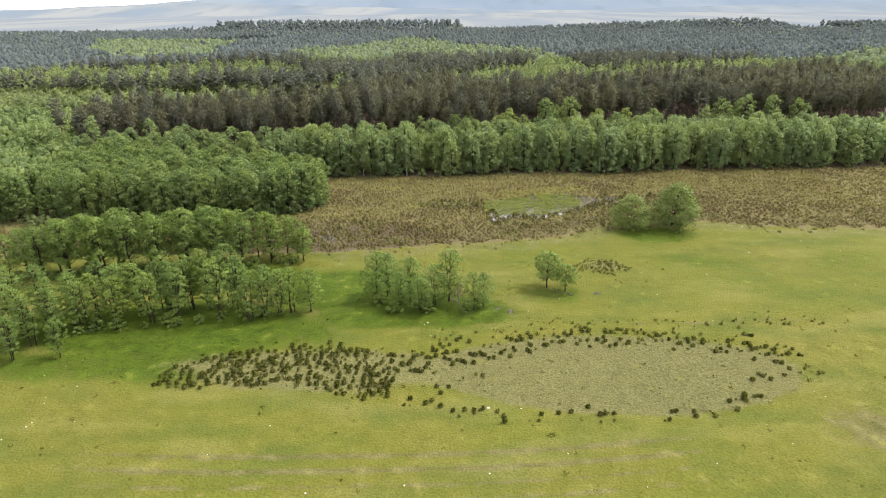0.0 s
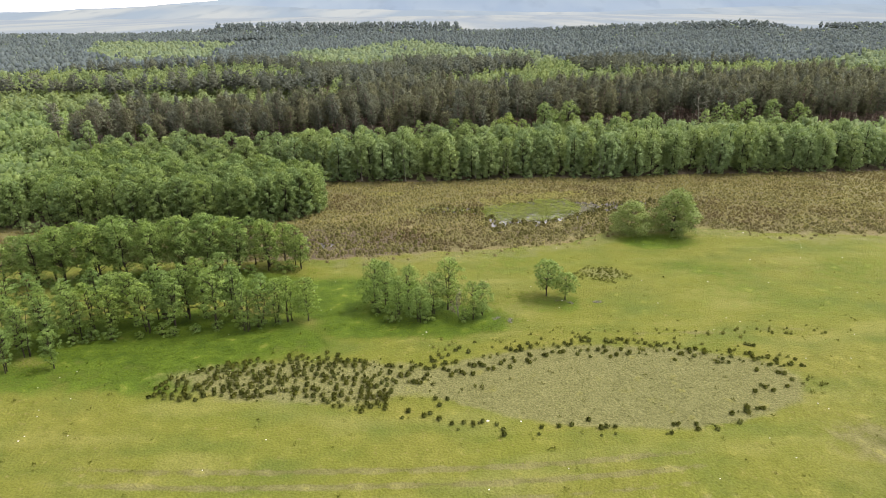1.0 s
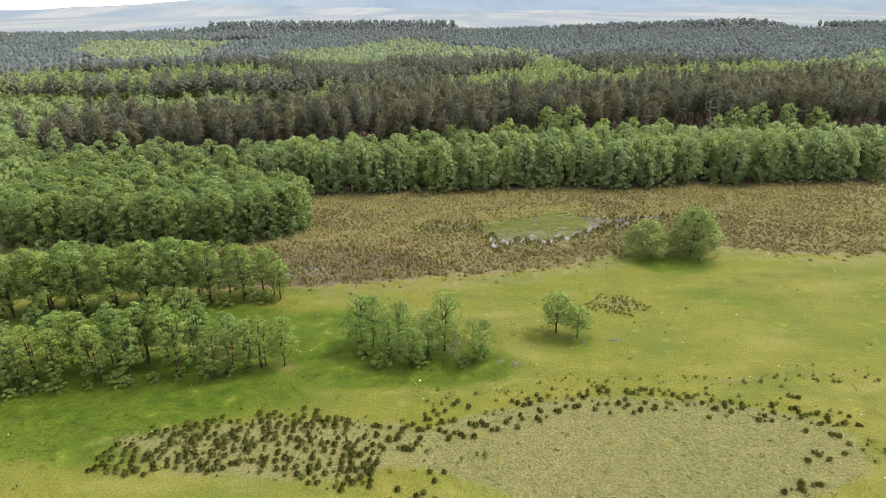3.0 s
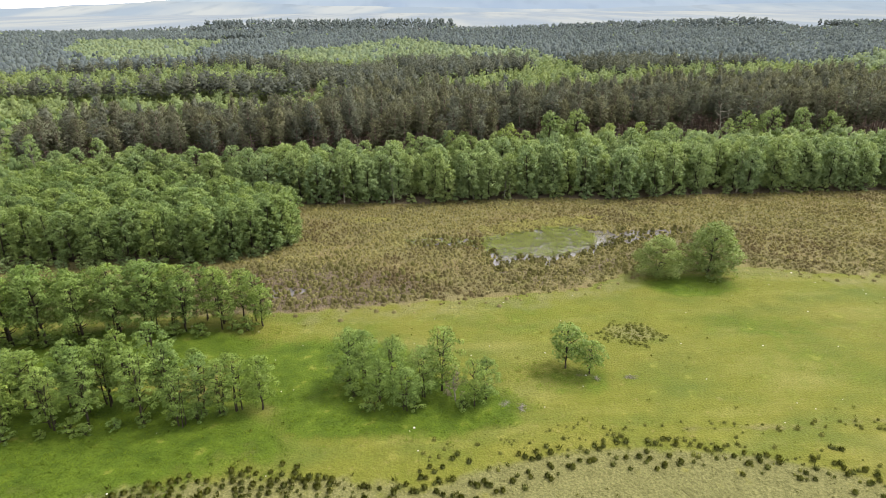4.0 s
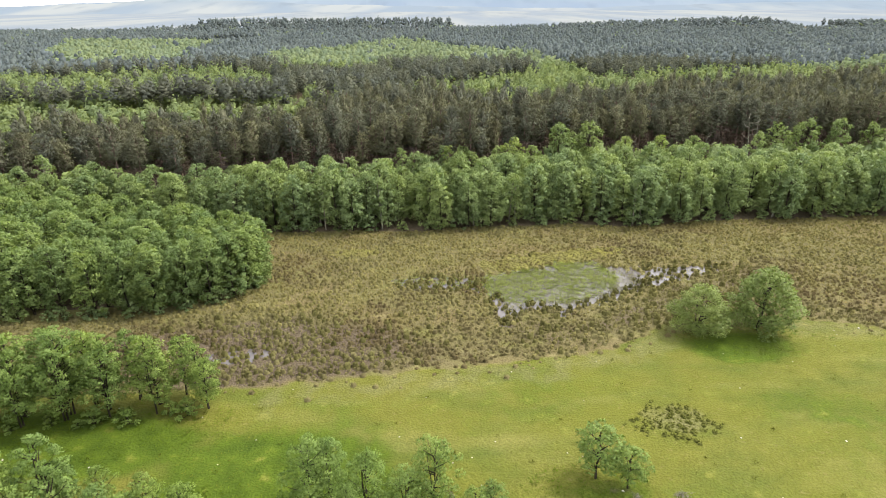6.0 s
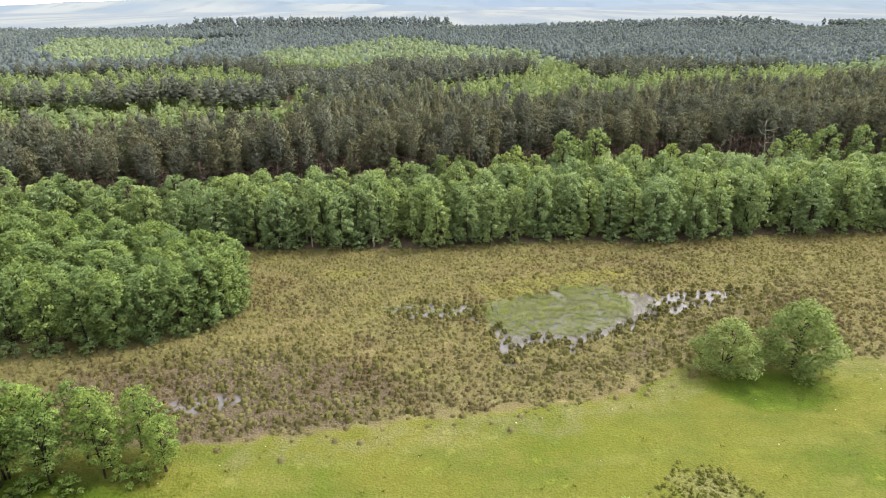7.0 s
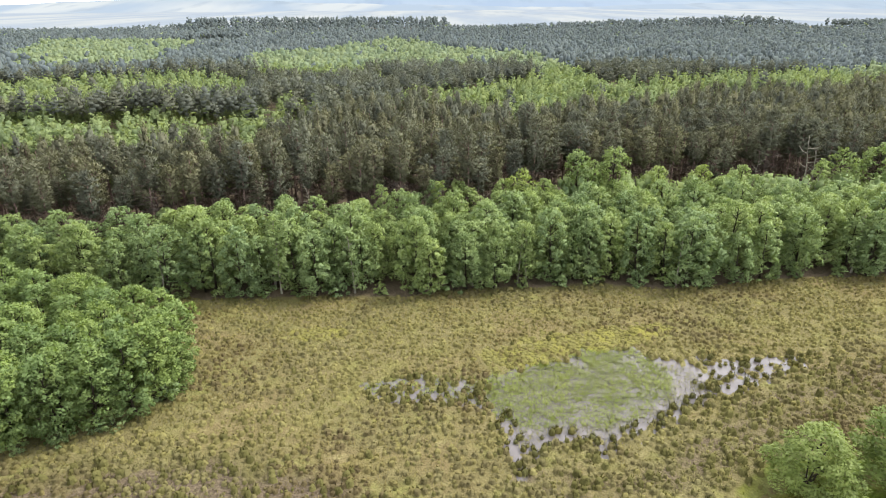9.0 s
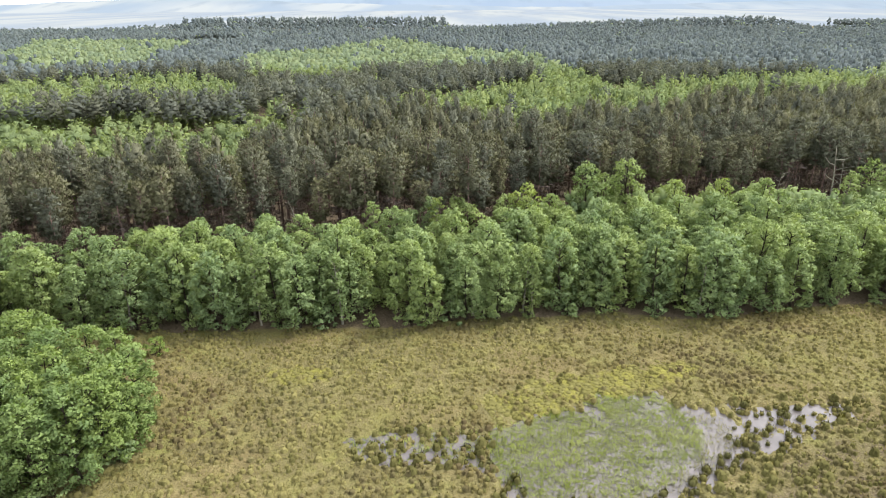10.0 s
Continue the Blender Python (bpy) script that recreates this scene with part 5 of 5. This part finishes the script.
# low rush patch near the pair of trees, and stray dark weeds
RUSH_PATCH = [(15.6, 74.2), (18.4, 77.0), (21.6, 77.6), (24.2, 74.2), (20.2, 72.0), (17.0, 73.4)]
patch = scatter(trng, 14, 26, 70, 79, 0.46, lambda x, y: depth_in(RUSH_PATCH, x, y) + 0.9 * wave(x, y, 2.0, 63) > 0.1, 0.5)
sown(patch, trng, [joined_shape(hummock(trng, 6, 0.12, 0.24, 6), sheaf(trng, 30, 0.24, 0.24)) for _ in range(6)], 0.74, RUSH, "rush_patch", "low dark rush patch in the meadow", "rush")
weeds = np.stack([trng.uniform(-45, 60, 420), trng.uniform(33, 92, 420)], 1)
weeds = weeds[weeds[:, 1] < bog_edge(weeds[:, 0])]
sown(weeds, trng, [tuft(trng, 14, 0.16, 0.22, 0.04, 0.6) for _ in range(4)], 0.8, RUSH, "meadow_weeds", "small dark weed tufts dotted over the meadow", "weeds")

# rough grass in the dried hollow
hollow = scatter(trng, -4, 38, 41, 58, 0.42, lambda x, y: pond_bed(x, y) > 0.45)
sown(hollow, trng, [tuft(trng, 12, 0.11, 0.22, 0.03, 1.2, 4.0) for _ in range(6)], 1.0, GRASS, "hollow_grass", "matted pale rough grass in a dried hollow")

# meadow turf
meadow = scatter(trng, -48, 60, 26, 94, 0.6, lambda x, y: (y < bog_edge(x)) & (pond_bed(x, y) < 0.3) & (np.abs(x) < 0.78 * y + 6))


# rich grass round the trees, stretched to cover their painted shade
def is_lush_shade(x, y):
    return np.minimum.reduce([np.hypot((x - cx) / rx, (y - cy) / ry) for cx, cy, rx, ry in ((-34, 55.5, 24, 7.5), (-5.5, 62.8, 15, 6.2), (11, 67, 6, 2.6), (32, 88.5, 9, 4), (-35, 74, 20, 4.5))]) + 0.25 * wave(x, y, 6, 61) + 0.15 * wave(x, y, 1.7, 62) < 0.9


deep = is_lush_shade(meadow[:, 0], meadow[:, 1])
sown(meadow[deep], trng, [tuft(trng, 12, 0.12, 0.30, 0.04, 1.2, 2.6) for _ in range(6)], 1.0, LUSH_SHADE, "lush_grass", "rich grass under the meadow trees, their shade in its colour")
meadow = meadow[~deep]
sown(meadow, trng, [tuft(trng, 7, 0.08, 0.24, 0.035, 1.4, 3.0) for _ in range(6)], 1.0, TURF, "meadow_grass", "short yellow-green meadow grass")


# bog tussocks


def wetness(x, y):
    """How much of the bog's growth is brown and dark: along the meadow and on the wet ground south-east of the pool."""
    return np.maximum.reduce([0.85 * (1 - smooth(3, 16, y - bog_edge(x) + 3 * wave(x, y, 9, 56))), 0.8 * smooth(-2.5, 1.5, depth_in(WET, x, y)), 0.95 * smooth(0.0, 0.4, 1 - np.hypot((x + 19) / 24, (y - 86) / 11)),
                              0.55 * smooth(-0.2, 0.6, wave(x, y, 17, 57))])


def mossy_at(x, y):
    return np.maximum.reduce([1 - np.hypot((x - px_) / rx, (y - py_) / ry) for px_, py_, rx, ry in MOSS_BEDS]) + 0.3 * wave(x, y, 4, 48)


def in_tussocks(x, y):
    dry = (y > bog_edge(x) + 0.6 + 1.2 * wave(x, y, 3, 41)) & (y < np.interp(x, BELT_X, BELT_Y) - 1.9 + 0.8 * wave(x, y, 5, 42)) & ~inside(COPSE, x, y)
    deep = pool(x, y) > 0.2
    edge = (pool(x, y) > 0.10) & (y < 101)
    return dry & ~deep & ~(edge & (wave(x, y, 1.7, 43) > 0.35))


bog_pts = scatter(trng, -100, 105, 68, 136, 0.60, in_tussocks, 0.5)
bog_pts = bog_pts[np.abs(bog_pts[:, 0]) < 0.78 * bog_pts[:, 1] + 4]
bog_pts = bog_pts[trng.uniform(0, 1, len(bog_pts)) < (0.5 + 0.5 * smooth(-0.5, 0.3, wave(bog_pts[:, 0], bog_pts[:, 1], 5, 44))) * (1 - 0.6 * smooth(0.0, 0.3, mossy_at(bog_pts[:, 0], bog_pts[:, 1])))]
brown = trng.uniform(0, 1, len(bog_pts)) < wetness(bog_pts[:, 0], bog_pts[:, 1])
sown(bog_pts[brown], trng, [hummock(trng, 6, 0.27, 0.25, 18) for _ in range(12)], 1.0, BROWN_TUSSOCK, "brown_tussocks", "brown withered sedge tussocks on the wetter bog", "sedge")
bog_pts = bog_pts[~brown]
sown(bog_pts, trng, [hummock(trng, 6, 0.23, 0.24, 18) for _ in range(12)], 1.0, TUSSOCK, "bog_tussocks", "brown and straw-yellow sedge tussocks covering the bog", "sedge")
margin = scatter(trng, -40, 70, 72, 96, 0.8, lambda x, y: (bog_edge(x) - y > -0.8) & (bog_edge(x) - y < 3.6 + 1.5 * wave(x, y, 6, 64)), 0.5)
margin = margin[trng.uniform(0, 1, len(margin)) < 0.30 * np.exp(-np.maximum(0, bog_edge(margin[:, 0]) - margin[:, 1]) / 1.3)]
sown(margin, trng, [hummock(trng, 7, 0.22, 0.30, 14) for _ in range(6)], 0.9, BROWN_TUSSOCK, "margin_tussocks", "single brown tussocks straying from the bog into the meadow", "sedge")
low_grass = scatter(trng, -70, 75, 70, 130, 0.52, in_tussocks, 0.5)
low_grass = low_grass[(np.abs(low_grass[:, 0]) < 0.72 * low_grass[:, 1] + 2) & (mossy_at(low_grass[:, 0], low_grass[:, 1]) < 0.35)]
brown = trng.uniform(0, 1, len(low_grass)) < wetness(low_grass[:, 0], low_grass[:, 1])
sown(low_grass[brown], trng, [tuft(trng, 8, 0.20, 0.28, 0.045, 0.9, 1.6) for _ in range(8)], 1.0, BROWN_SEDGE, "brown_grass", "brown withered grass between the wet tussocks", "grass")
low_grass = low_grass[~brown]
sown(low_grass, trng, [tuft(trng, 7, 0.20, 0.26, 0.045, 0.9, 1.6) for _ in range(8)], 1.0, SEDGE, "bog_grass", "withered grass between the sedge tussocks", "grass")
wet_pts = scatter(trng, -90, 95, 72, 128, 0.95, lambda x, y: in_tussocks(x, y) & (wave(x, y, 7, 53) + 0.7 * wave(x, y, 1.8, 54) + 0.75 * (1 - smooth(74, 92, y - 0.2 * x)) > 0.55), 0.5)
wet_pts = wet_pts[np.abs(wet_pts[:, 0]) < 0.78 * wet_pts[:, 1] + 4]
sown(wet_pts, trng, [hummock(trng, 5, 0.30, 0.23, 12) for _ in range(8)], 0.9, DARK_SEDGE, "dark_tussocks", "dark brown sedge tussocks scattered through the bog", "sedge")


def in_sedge(x, y):
    """Where green sedge closes over the pool: its middle and west, thinning to the south and east shores."""
    return depth_in(POOL, x, y) - 1.5 * np.random.default_rng(4).uniform(0, 1, np.shape(x)) ** 1.5 > -0.6 + 3.4 * smooth(-100.5, -95.5, -y) + 3.2 * smooth(19, 24, x - 0.5 * (y - 104)) + 0.7 * wave(x, y, 4, 45) + 0.3 * wave(x, y, 1.2, 51)


def in_dark(x, y):
    """Dark tussocks: thick along the pool's southern shore, standing singly in its broken arms and on the wet ground beyond."""
    main = depth_in(POOL, x, y)
    south = (main < 1.5) & (main > -1.5) & (y < 103 + 0.25 * (x - 14)) & (x > 3)
    arm, side = depth_in(POOL_ARM, x, y), np.maximum(depth_in(POOL_WEST, x, y), depth_in(POOL_SMALL, x, y))
    score = np.maximum.reduce([0.5 * south, 0.6 * smooth(-1.0, 0.2, arm), 0.64 * smooth(-1.0, 0.2, side), 0.3 * smooth(0.0, 0.4, 1 - np.hypot((x + 19) / 24, (y - 86) / 11)) * (y > bog_edge(x) + 1), 0.36 * smooth(-1.5, 1.5, depth_in(WET, x, y))])
    return np.random.default_rng(3).uniform(0, 1, np.shape(x)) < score + 0.25 * wave(x, y, 2.3, 46) * (score > 0)


dark = scatter(trng, -32, 48, 82, 114, 0.72, in_dark, 0.45)
# those that stand in open water are things of their own
tussock_shapes = [solid("sedge_tussock", v, f, DARK_SEDGE, normals=nrm) for v, f, nrm in (joined_shape(hummock(trng, 8, 0.40, 0.27, 6), sheaf(trng, 90, 0.56, 0.32)) for _ in range(6))]
wading = (pool(dark[:, 0], dark[:, 1]) > 0.08) & (dark[:, 0] > 3)
wading &= np.cumsum(wading) <= 300
for x, y in dark[wading]:
    q = trng.uniform(0.62, 1.35)
    ob = tagged(new("sedge_tussock", tussock_shapes[int(trng.integers(6))]), "dark olive sedge tussock standing in shallow bog water", "sedge", "tussocks in the pool")
    ob.matrix_basis = Matrix.LocRotScale((x, y, max(float(ground_z(x, y)), WATER - 0.05)), Euler((0, 0, trng.uniform(0, 6.28))), (q, q * trng.uniform(0.85, 1.15), q * trng.uniform(0.8, 1.2)))
sown(dark[~wading], trng, [hummock(trng, 7, 0.42, 0.31, 20) for _ in range(8)], 1.0, DARK_SEDGE, "shore_tussocks", "dark tussocks on wet ground round the bog pool", "sedge")
sedge = scatter(trng, 2, 29, 94, 112, 0.2, lambda x, y: (pool(x, y) > 0.1) & in_sedge(x, y), 0.5)
thick = 0.75 * smooth(-0.5, 0.5, wave(sedge[:, 0], sedge[:, 1], 5, 47) + 0.5 * wave(sedge[:, 0], sedge[:, 1], 1.3, 50) - 0.07 * (sedge[:, 0] - 15) + 0.06 * (sedge[:, 1] - 103))
sedge = sedge[trng.uniform(0, 1, len(sedge)) < 0.62 + thick]
west = scatter(trng, -8, 6, 100, 107, 0.26, lambda x, y: (pool(x, y) > 0.1) & (depth_in(POOL_WEST, x, y) > -0.2), 0.5)
sedge = np.concatenate([sedge, west[trng.uniform(0, 1, len(west)) < 0.45]])
sown(sedge, trng, [tuft(trng, 13, 0.19, 0.19, 0.042, 1.2, 2.6) for _ in range(6)], 1.0, REED, "pond_sedge", "fresh green sedge growing through shallow water", "sedge")
moss_pts = scatter(trng, -20, 34, 106, 118, 0.42, lambda x, y: (mossy_at(x, y) + 0.4 * wave(x, y, 1.4, 52) > 0.3) & (pool(x, y) < 0.16), 0.5)
sown(moss_pts, trng, [hummock(trng, 6, 0.09, 0.34, 8) for _ in range(6)], 0.9, MOSSY, "moss_hummocks", "yellow-green bog moss hummocks above the pool", "moss")
thin = scatter(trng, 6, 38, 93, 112, 0.36, lambda x, y: (pool(x, y) > 0.12) & ~in_sedge(x, y) & (depth_in(POOL, x, y) > 0.9), 0.5)
sown(thin, trng, [tuft(trng, 9, 0.3, 0.16, 0.03, 0.9, 1.5) for _ in range(6)], 1.0, GRASS, "pool_stalks", "pale dry stalks in shallow bog water", "sedge")


# ---- pale stones lying in the meadow ----
def stone(seed):
    r = np.random.default_rng(seed)
    bm = bmesh.new()
    bmesh.ops.create_icosphere(bm, subdivisions=1, radius=0.13)
    for v in bm.verts:
        v.co *= r.uniform(0.75, 1.2)
        v.co.z = max(v.co.z * 0.6, -0.05)
    me = bpy.data.meshes.new("stone")
    bm.to_mesh(me)
    bm.free()
    me.materials.append(STONE)
    return me


STONE = stone_material()
stone_shapes = [stone(k) for k in range(5)]
for k in range(150):
    x, y = float(trng.uniform(-42, 58)), float(trng.uniform(30, 93))
    if y > bog_edge(x) - 0.5 or pond_bed(x, y) > 0.2:
        continue
    s = float(trng.choice((0.5, 0.7, 1.0, 1.3), p=(0.7, 0.25, 0.04, 0.01)))
    ob = tagged(new("stone", stone_shapes[k % 5]), "small pale stone lying in meadow grass", "stone", "stones in the meadow")
    ob.matrix_basis = Matrix.LocRotScale((x, y, float(ground_z(x, y)) + 0.02), Euler((0, 0, trng.uniform(0, 6.28))), (s, s * trng.uniform(0.7, 1.3), s))


# ---- heaps of cut grey twigs by the meadow trees ----
def brushwood(seed):
    """A low heap of crooked cut twigs: one mesh."""
    r = np.random.default_rng(seed)
    twigs = []
    for _ in range(46):
        a, ln = r.uniform(0, math.pi), r.uniform(0.5, 1.3)
        c = np.array((r.normal(0, 0.45), r.normal(0, 0.28), abs(r.normal(0.08, 0.08))))
        d = 0.5 * ln * np.array((math.cos(a), math.sin(a), r.uniform(-0.12, 0.2)))
        twigs.append(tube([c - d, c + r.normal(0, 0.05, 3), c + d], [0.022, 0.018, 0.006], 4))
    return solid("brushwood_heap", *joined(twigs), PALE_BARK, True)


for k, (x, y, s) in enumerate(((17.6, 66.3, 0.6), (5.3, 62.2, 0.5), (6.8, 61.6, 0.6), (14.4, 66.1, 0.45))):
    ob = tagged(new("brushwood_heap", brushwood(300 + k)), "low heap of cut grey twigs on meadow grass", "brushwood", "heaps of cut twigs")
    ob.matrix_basis = Matrix.LocRotScale((x, y, float(ground_z(x, y))), Euler((0, 0, 0.7 * k)), (s, s, s))
